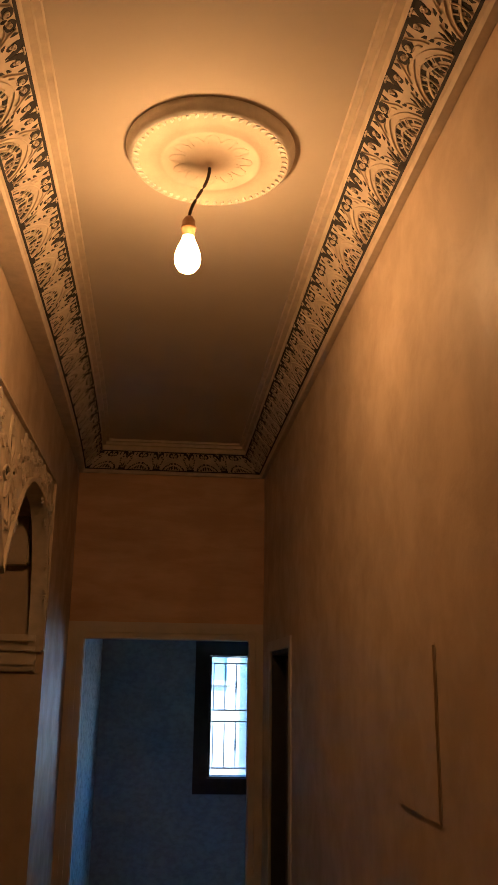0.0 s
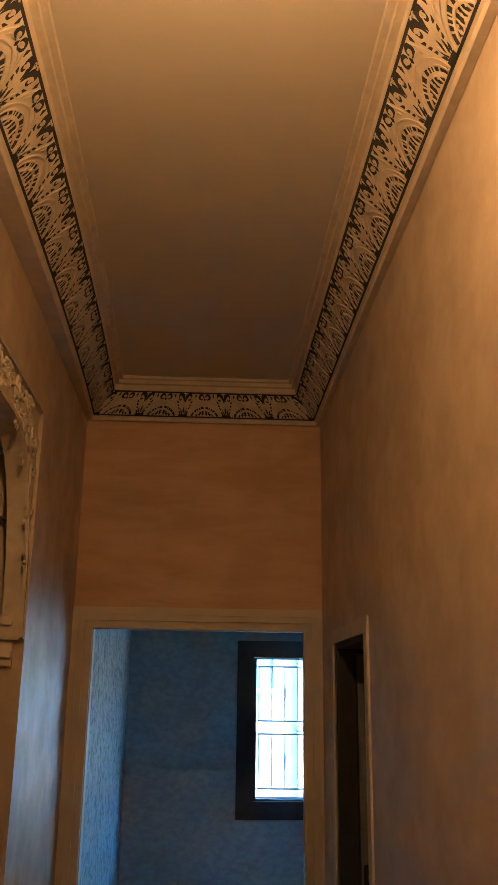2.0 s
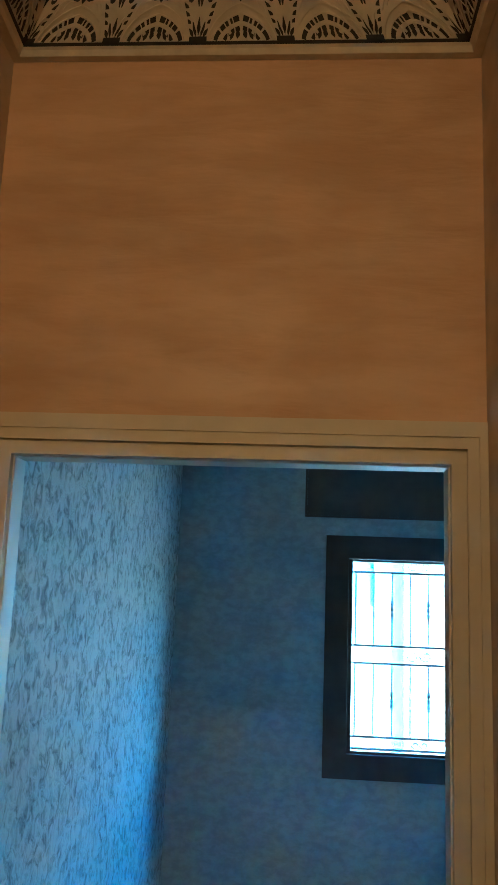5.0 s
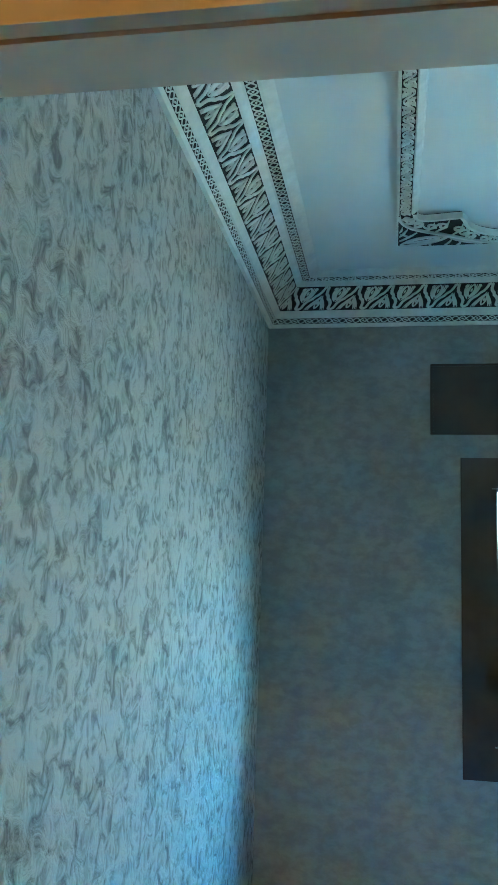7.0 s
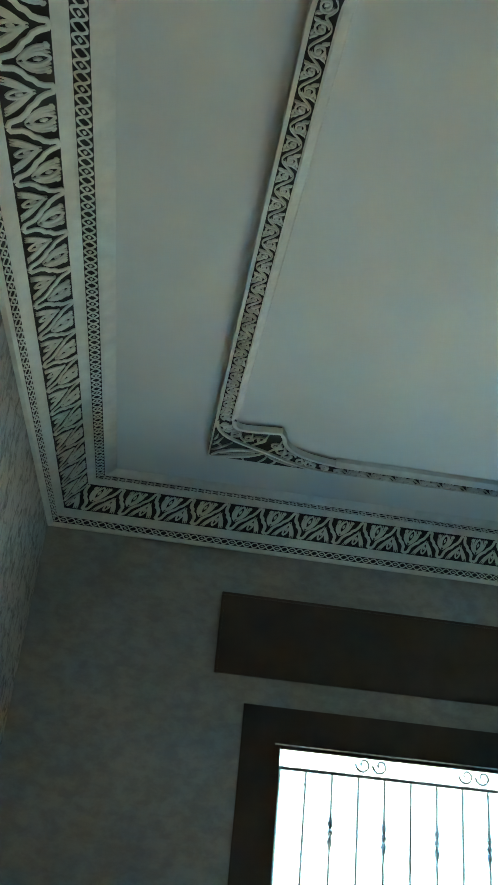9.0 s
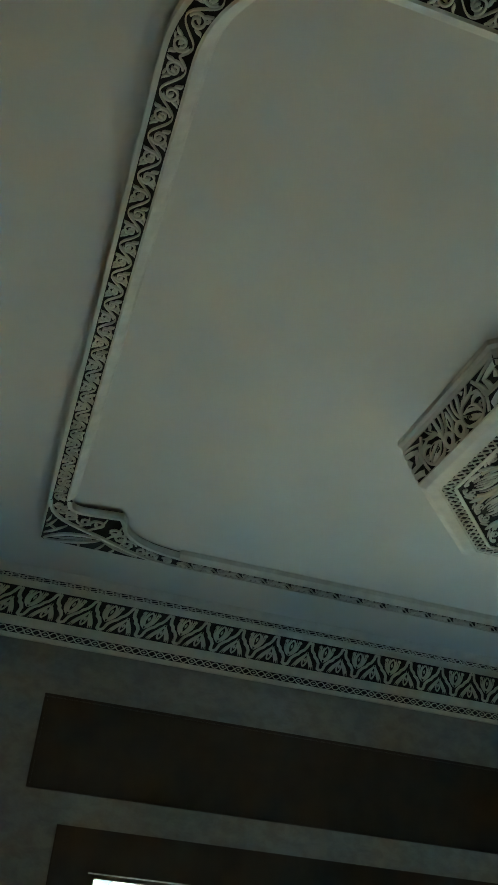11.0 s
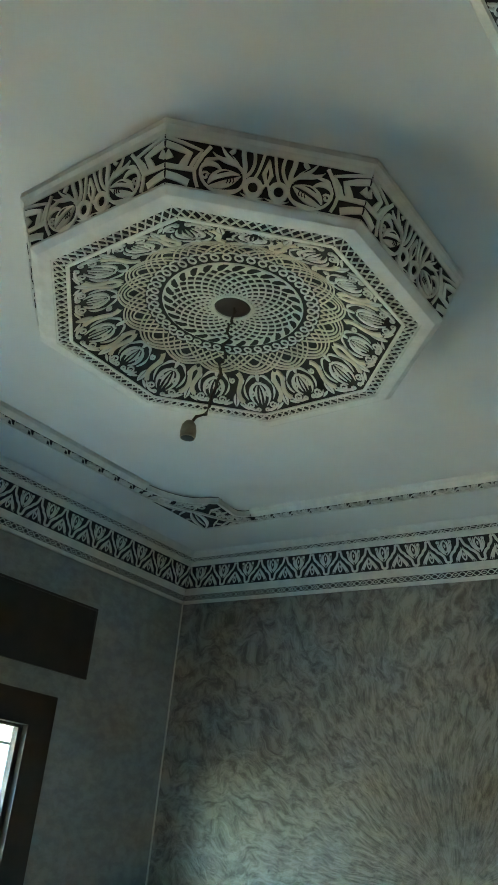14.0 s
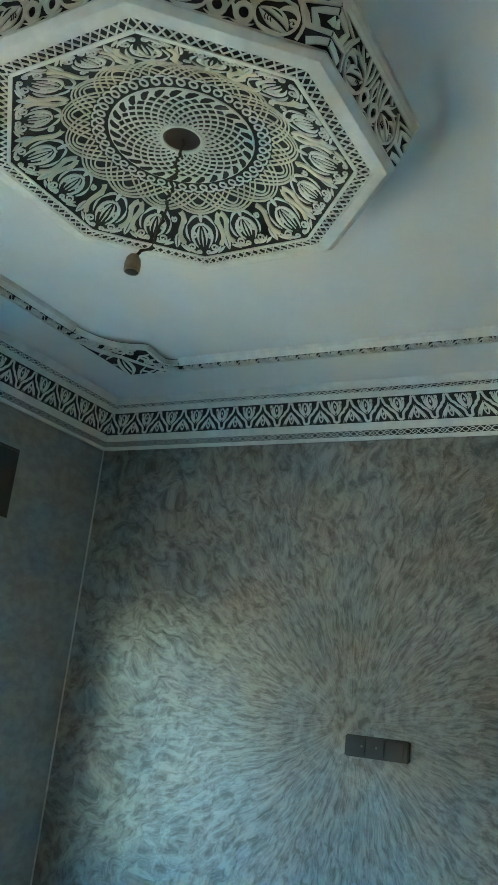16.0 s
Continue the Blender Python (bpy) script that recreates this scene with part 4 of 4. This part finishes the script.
# ---- corridor rose and bulb ----
cx, cy = 0.604, 2.262
rose = thing("round_ceiling_rose", (cx, cy, CZ), "round moulded plaster ceiling rose, smoke-stained", "ceiling rose")
part("rim", Mesh().lathe([(0.218, CZ), (0.215, CZ - 0.012), (0.208, CZ - 0.025), (0.203, CZ - 0.031), (0.199, CZ - 0.033)], (cx, cy), 64), M_PLASTER, rose, smooth=True)
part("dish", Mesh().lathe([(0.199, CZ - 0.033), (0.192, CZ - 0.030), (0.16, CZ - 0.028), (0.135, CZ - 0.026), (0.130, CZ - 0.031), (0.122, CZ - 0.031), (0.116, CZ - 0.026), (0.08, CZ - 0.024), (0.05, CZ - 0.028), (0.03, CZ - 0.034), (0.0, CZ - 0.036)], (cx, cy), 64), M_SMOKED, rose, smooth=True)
beads, leaf = Mesh(), Mesh()
for k in range(56):
    a = 2 * math.pi * k / 56
    beads.ribbon([(r * math.cos(a + (r - 0.19) * 3), r * math.sin(a + (r - 0.19) * 3)) for r in (0.183, 0.190, 0.198)], 0.011, 0.006, lambda u, v, h: (cx + u, cy + v, CZ - 0.028 - h), True)
for k in range(12):
    a = 2 * math.pi * k / 12
    for s in (1, -1):
        leaf.ribbon([(r * math.cos(a + s * w), r * math.sin(a + s * w)) for r, w in ((0.035, 0.0), (0.055, 0.12), (0.08, 0.20), (0.10, 0.12), (0.108, 0.02))], 0.010, 0.0025, lambda u, v, h: (cx + u, cy + v, CZ - 0.0235 - h), True)
tagged(part("bead_ring", beads, M_PLASTER, rose), kind="stuff")
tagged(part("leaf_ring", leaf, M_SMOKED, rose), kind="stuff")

lamp = thing("pendant_bulb", (0.604, 2.262, 3.15), "glowing bare bulb hanging on a short bent cord", "light bulb")
bx, by, bz = 0.554, 2.282, 2.988
cordp = bez((0.602, 2.28, CZ - 0.03), (0.606, 2.283, 3.10), (0.56, 2.28, 3.07), (bx, by, bz + 0.022), 14)
part("cord", Mesh().tube(cordp, 0.0042, 8), M_CORD, lamp, smooth=True)
part("cap", Mesh().lathe([(0.004, bz + 0.026), (0.010, bz + 0.022), (0.0165, bz + 0.010), (0.0165, bz - 0.004), (0.0195, bz - 0.006), (0.0195, bz - 0.014), (0.016, bz - 0.016), (0.016, bz - 0.034), (0.0, bz - 0.034)], (bx, by), 24), M_BRASS, lamp, "brown lamp cap", smooth=True)
part("bulb", Mesh().lathe([(0.014, bz - 0.032), (0.017, bz - 0.044), (0.025, bz - 0.062), (0.031, bz - 0.082), (0.0325, bz - 0.096), (0.030, bz - 0.112), (0.022, bz - 0.124), (0.011, bz - 0.131), (0.0, bz - 0.133)], (bx, by), 32), M_BULB, lamp, "glowing bulb", smooth=True)

# ---- plastered cover on the corridor's east wall ----
cover = part("wall_cover_plate", Mesh().box(XR - 0.006, 2.09, 1.612, XR + 0.004, 2.40, 1.960), M_WALL, bevel=0.0045)
tagged(cover, "square cover plate plastered over on the stucco wall", "cover plate")


# ---- lambrequin over the west opening ----
def lambrequin():
    root = thing("carved_arch", (0, 3.1, AZ), "carved plaster scalloped arch with flowers, slit shade in their colour", "arch")
    ym, n = 3.105, 25

    def low(y):
        s = abs(y - ym)
        t = min(s / 0.52, 1)
        if s < 0.52:
            return 2.17 + 0.43 * math.sin(t * math.pi / 2) ** 0.8
        q = min((s - 0.52) / 0.555, 1)
        return 2.60 - 0.62 * (1 - math.sqrt(max(0, 1 - q**4)))

    ys = np.linspace(AY0 + 0.02, AY1 - 0.004, 91)
    body = Mesh()
    for y in ys:
        z = low(y)
        body.v += [(-0.012, y, AZ), (-0.012, y, z), (-0.07, y, z), (-0.07, y, AZ)]
    for i in range(len(ys) - 1):
        q = 4 * i
        body.f += [(q, q + 1, q + 5, q + 4), (q + 1, q + 2, q + 6, q + 5), (q + 2, q + 3, q + 7, q + 6)]
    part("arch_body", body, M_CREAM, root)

    def place(u, v, h):
        return (-0.012 + h, u, v)

    edge, carve, pits = Mesh(), Mesh(), Mesh()
    edge.ribbon([(y, low(y) + 0.008) for y in ys], 0.016, 0.012, place)
    edge.ribbon([(y, AZ - 0.010) for y in ys], 0.014, 0.014, place)
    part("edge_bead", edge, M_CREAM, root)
    for fy, fz, s in ((3.105, 2.52, 0.15), (3.36, 2.63, 0.075), (3.62, 2.672, 0.055), (3.86, 2.655, 0.07), (4.08, 2.56, 0.10), (4.15, 2.36, 0.05), (4.165, 2.22, 0.04), (3.73, 2.70, 0.04), (3.97, 2.66, 0.05), (3.49, 2.70, 0.04), (4.04, 2.69, 0.05),  (2.85, 2.63, 0.075), (3.24, 2.42, 0.06)):
        for k in range(8):
            a = 2 * math.pi * k / 8 + 0.2
            ln = s * (1.25 if k in (2, 6) else 0.75)
            c, d = math.cos(a), math.sin(a)
            for g in (1, -1):
                carve.ribbon(bez((fy, fz), (fy + ln * (0.3 * c - 0.28 * g * d), fz + ln * (0.3 * d + 0.28 * g * c)), (fy + ln * (0.75 * c - 0.25 * g * d), fz + ln * (0.75 * d + 0.25 * g * c)), (fy + ln * c, fz + ln * d), 8), s * 0.06, 0.008, place)
            pits.ribbon([(fy + ln * 0.25 * c, fz + ln * 0.25 * d), (fy + ln * 0.55 * c, fz + ln * 0.55 * d), (fy + ln * 0.85 * c, fz + ln * 0.85 * d)], s * 0.26, 0.0012, place, True)
        for k in range(6):
            a = 2 * math.pi * k / 6 + 0.5
            carve.ribbon(spiral(fy + s * 1.12 * math.cos(a), fz + s * 1.0 * math.sin(a), s * 0.24, a, 1.2, 10), s * 0.055, 0.007, place)
    tagged(part("flower_carving", carve, M_CREAM, root), kind="stuff")
    # solid arch: these strips give the petal slits their shade by colour
    tagged(part("pierced_petals", pits, M_RECESS_SHADE, root, "petal slits as strips coloured like shade"), kind="stuff")
    for ob in root.children:
        bow(ob)


lambrequin()

# ---- space behind the west opening ----
m = Mesh()
m.box(-2.2, YD0, 0, -T, YD1, CZ).box(-2.2, YS - T, 0, -2.05, YD0, CZ).box(-2.05, 1.2, 0, -T, 1.35, CZ)
setting(part("wall_side_room", m, M_WALL_B), "dim plain stucco walls of the side room", "wall")
m = Mesh().box(-2.05, 1.35, CZ - 0.12, -T, YD0, CZ)
setting(part("ceiling_side_room", m, M_CEIL), "dim plaster ceiling of the side room", "ceiling")
m = Mesh().box(-2.05, AY1, 0, -T, AY1 + 0.1, CZ - 0.12)
setting(part("wall_north_side_room", m, M_WALL), "dim stucco end wall of the side room", "wall")
for name, z0, z1, d in (("upper_step", 2.565, 3.06, 0.17), ("lower_step", 2.35, 2.562, 0.085)):
    st = part(name, Mesh().box(-2.04, AY1 - d, z0, -0.074, AY1 - 0.001, z1), M_WALL, bevel=0.008)
    setting(st, "stepped plaster beam in the side room", "beam")
rail_ob = part("dado_moulding", Mesh().box(-2.04, AY1 - 0.012, 1.895, -0.02, AY1 - 0.001, 2.055), M_CASING)
setting(rail_ob, "grooved plaster moulding in the side room", "moulding")
for z0, z1, d in ((1.900, 1.918, 0.026), (1.926, 1.944, 0.034), (1.985, 2.004, 0.034), (2.024, 2.050, 0.046)):
    part("moulding_strip", Mesh().box(-2.04, AY1 - d, z0, -0.02, AY1 - 0.0125, z1), M_CASING, rail_ob, bevel=0.003)

# ---- side door on the east ----
m = Mesh()
m.box(2.3, 3.3, 0, 2.4, YD0, CZ).box(XR + T, 3.3, 0, 2.3, 3.4, CZ).box(XR + T, 3.4, CZ - 0.5, 2.3, YD0, CZ - 0.4)
setting(part("wall_closet", m, M_WALL_B), "dark plain walls of the unlit side closet", "wall")
d2 = part("door_2", Mesh().box(XR - 0.008, SY0 - 0.055, 0, XR + 0.004, SY0, SZ + 0.05).box(XR - 0.008, SY1, 0, XR + 0.004, SY1 + 0.055, SZ + 0.05).box(XR - 0.008, SY0, SZ, XR + 0.004, SY1, SZ + 0.05), M_CASING)
setting(d2, "open narrow side door with painted casing", "door")
m = Mesh().box(XR + 0.005, SY0, 0, XR + T, SY0 + 0.02, SZ).box(XR + 0.005, SY1 - 0.02, 0, XR + T, SY1, SZ).box(XR + 0.005, SY0 + 0.02, SZ - 0.02, XR + T, SY1 - 0.02, SZ)
part("jamb_lining", m, M_DOOR, d2)
lx = XR + 0.075
leaf_ob = part("leaf", Mesh().box(lx, SY1 - 0.062, 0.01, lx + 0.62, SY1 - 0.022, SZ - 0.03), M_DOOR, d2, "black-brown door leaf swung open")
part("stile", Mesh().box(lx + 0.001, SY1 - 0.067, 0.01, lx + 0.05, SY1 - 0.0625, SZ - 0.04), M_STEEL, d2, "dull grey steel stile")
part("plate", Mesh().box(lx + 0.07, SY1 - 0.067, 1.27, lx + 0.17, SY1 - 0.0625, 1.93), M_STEEL, d2, "riveted grey plate")
for k in range(6):
    part("rivet", Mesh().tube([(lx + 0.13, SY1 - 0.068, 1.36 + 0.095 * k), (lx + 0.13, SY1 - 0.073, 1.36 + 0.095 * k)], 0.008, 8), M_BLACK, d2)
part("hinge_screw", Mesh().tube([(lx + 0.02, SY1 - 0.068, 1.90), (lx + 0.02, SY1 - 0.073, 1.90)], 0.007, 8), M_STEEL, d2)
part("lock_plate", Mesh().box(lx + 0.008, SY1 - 0.076, 1.05, lx + 0.045, SY1 - 0.068, 1.24), M_BLACK, d2, "black lock plate", bevel=0.003)
part("keyhole_ring", Mesh().tube([(lx + 0.026, SY1 - 0.0765, 1.2), (lx + 0.026, SY1 - 0.080, 1.2)], 0.006, 10), M_STEEL, d2)

# ---- window ----
win = part("window_1", Mesh().box(WX0, RY - 0.012, WZ0, WX0 + 0.128, RY + 0.07, WZ1).box(WX1 - 0.128, RY - 0.012, WZ0, WX1, RY + 0.07, WZ1)
           .box(WX0 + 0.128, RY - 0.012, WZ1 - 0.128, WX1 - 0.128, RY + 0.07, WZ1).box(WX0 + 0.128, RY - 0.012, WZ0, WX1 - 0.128, RY + 0.07, WZ0 + 0.128), M_FRAME)
setting(win, "wide dark brown window with two sashes", "window")
gx0, gx1, gz0, gz1 = WX0 + 0.130, WX1 - 0.130, WZ0 + 0.130, WZ1 - 0.130
gm = (gx0 + gx1) / 2
for a, b in ((gx0, gm), (gm, gx1)):
    m = Mesh().box(a, RY + 0.015, gz0, a + 0.022, RY + 0.05, gz1).box(b - 0.022, RY + 0.015, gz0, b, RY + 0.05, gz1)
    m.box(a + 0.022, RY + 0.015, gz1 - 0.012, b - 0.022, RY + 0.05, gz1).box(a + 0.022, RY + 0.015, gz0, b - 0.022, RY + 0.05, gz0 + 0.012)
    s = part("sash", m, M_FRAME, win)
    g = part("pane", Mesh().box(a + 0.022, RY + 0.032, gz0 + 0.012, b - 0.022, RY + 0.036, gz1 - 0.012), M_GLASS, s)
    g.visible_shadow = False
shutter = thing("shutter_box_cover", (1.9165, RY, 2.304), "long dark brown shutter box cover above the window", "shutter box")
part("panel", Mesh().box(0.704, RY - 0.010, 2.316, 3.129, RY + 0.002, 2.605), M_FRAME, shutter)
for z in (2.304, 2.6052):
    part("edge_strip", Mesh().box(0.692, RY - 0.013, z, 3.141, RY + 0.002, z + 0.0118), M_FRAME, shutter, bevel=0.002)
for x in (0.692, 3.1292):
    part("end_strip", Mesh().box(x, RY - 0.0125, 2.316, x + 0.0118, RY + 0.002, 2.605), M_FRAME, shutter, bevel=0.002)

# ---- iron grille outside the window ----
gr = thing("window_grille", (gm, RY + TB - 0.04, WZ0), "wrought iron window grille with scrolls", "grille")
gy = RY + TB - 0.05
rails = (1.030, 1.094, 1.496, 1.594, 2.010, 2.100)
for z in rails:
    part("rail", Mesh().box(WX0 + 0.002, gy - 0.006, z - 0.006, WX1 - 0.002, gy + 0.006, z + 0.006), M_IRON, gr)
k = 0
x = 0.998
while x < WX1 - 0.1:
    for za, zb in ((rails[1], rails[2]), (rails[3], rails[4])):
        if k % 2 == 0 and k:
            zc = (za + zb) / 2
            part("bar", Mesh().tube([(x, gy, za), (x, gy, zc - 0.06), (x, gy, zc - 0.03), (x, gy, zc - 0.015), (x, gy, zc), (x, gy, zc + 0.015), (x, gy, zc + 0.03), (x, gy, zc + 0.06), (x, gy, zb)],
                                    [0.005, 0.005, 0.012, 0.006, 0.013, 0.006, 0.012, 0.005, 0.005], 6), M_IRON, gr)
        else:
            part("bar", Mesh().tube([(x, gy, za), (x, gy, zb)], 0.005, 6), M_IRON, gr)
    if k % 4 == 3:
        for za, zb in ((rails[2], rails[3]), (rails[4], rails[5]), (rails[0], rails[1])):
            zc, r = (za + zb) / 2, (zb - za) * 0.36
            for s in (1, -1):
                part("scroll", Mesh().tube([(x + 0.052 + s * (r * 1.05 + u), gy, zc + v) for u, v in spiral(0, 0, r, math.pi if s > 0 else 0, 1.1, 14, s)], 0.0045, 5), M_IRON, gr)
    x += 0.104
    k += 1

# ---- switch plate ----
PXW = RX + 0.04 * (RY - 6.767) - 0.004
sw = thing("switch_plate", (PXW, 6.767, 1.537), "black plastic three-gang socket plate on the stucco wall", "socket plate")
part("plate", Mesh().box(PXW - 0.012, 6.637, 1.497, PXW + 0.012, 6.897, 1.577), M_BLACK, sw, bevel=0.005)
for k in range(3):
    part("module", Mesh().box(PXW - 0.015, 6.657 + 0.077 * k, 1.510, PXW - 0.011, 6.724 + 0.077 * k, 1.564), M_BLACK, sw, bevel=0.001)
for k in range(2):
    part("screw", Mesh().tube([(PXW - 0.015, 6.765 + 0.06 * k, 1.538), (PXW - 0.017, 6.765 + 0.06 * k, 1.538)], 0.004, 8), M_STEEL, sw)

# ---- outside ----
m = Mesh().box(-60, -60, -0.30, 60, 90, -0.14)
setting(part("ground", m, M_STREET), "dusty street ground outside", "ground")
house = thing("neighbour_house", (2.0, 13.0, -0.14), "pale sunlit rendered neighbour house across the street", "house")
HZ = 3.45
part("wall", Mesh().box(-8, 13.0, -0.14, 12, 13.3, HZ), M_FACADE, house)
part("parapet", Mesh().box(-8, 12.94, HZ, 12, 13.3, HZ + 0.1), M_FACADE, house)
for wx, wz in ((0.64, 1.84), (3.2, 1.84), (5.9, 1.84), (-2.4, 1.84)):
    w = part("window", Mesh().box(wx - 0.06, 12.95, wz - 0.06, wx, 13.0, wz + 0.62).box(wx + 0.8, 12.95, wz - 0.06, wx + 0.86, 13.0, wz + 0.62).box(wx, 12.95, wz + 0.56, wx + 0.8, 13.0, wz + 0.62).box(wx, 12.95, wz - 0.06, wx + 0.8, 13.0, wz), M_FACADE, house)
    part("pane", Mesh().box(wx, 12.985, wz, wx + 0.8, 12.999, wz + 0.56), M_PANE, w)
pil = part("pilaster", Mesh().box(1.76, 12.90, -0.14, 2.24, 12.999, HZ), M_FACADE, house)
first = None
for r in range(31):
    for c in range(2):
        ob = part("brick", Mesh().box(1.77 + 0.235 * c, 12.885, -0.1 + 0.11 * r, 1.99 + 0.235 * c, 12.90, -0.01 + 0.11 * r), M_BRICK, pil) if r == 0 and c == 0 else None
        if ob:
            first = ob
        elif first:
            o = new("brick", first.data)
            o.parent = pil
            o.location = (0.235 * c, 0, 0.11 * r)
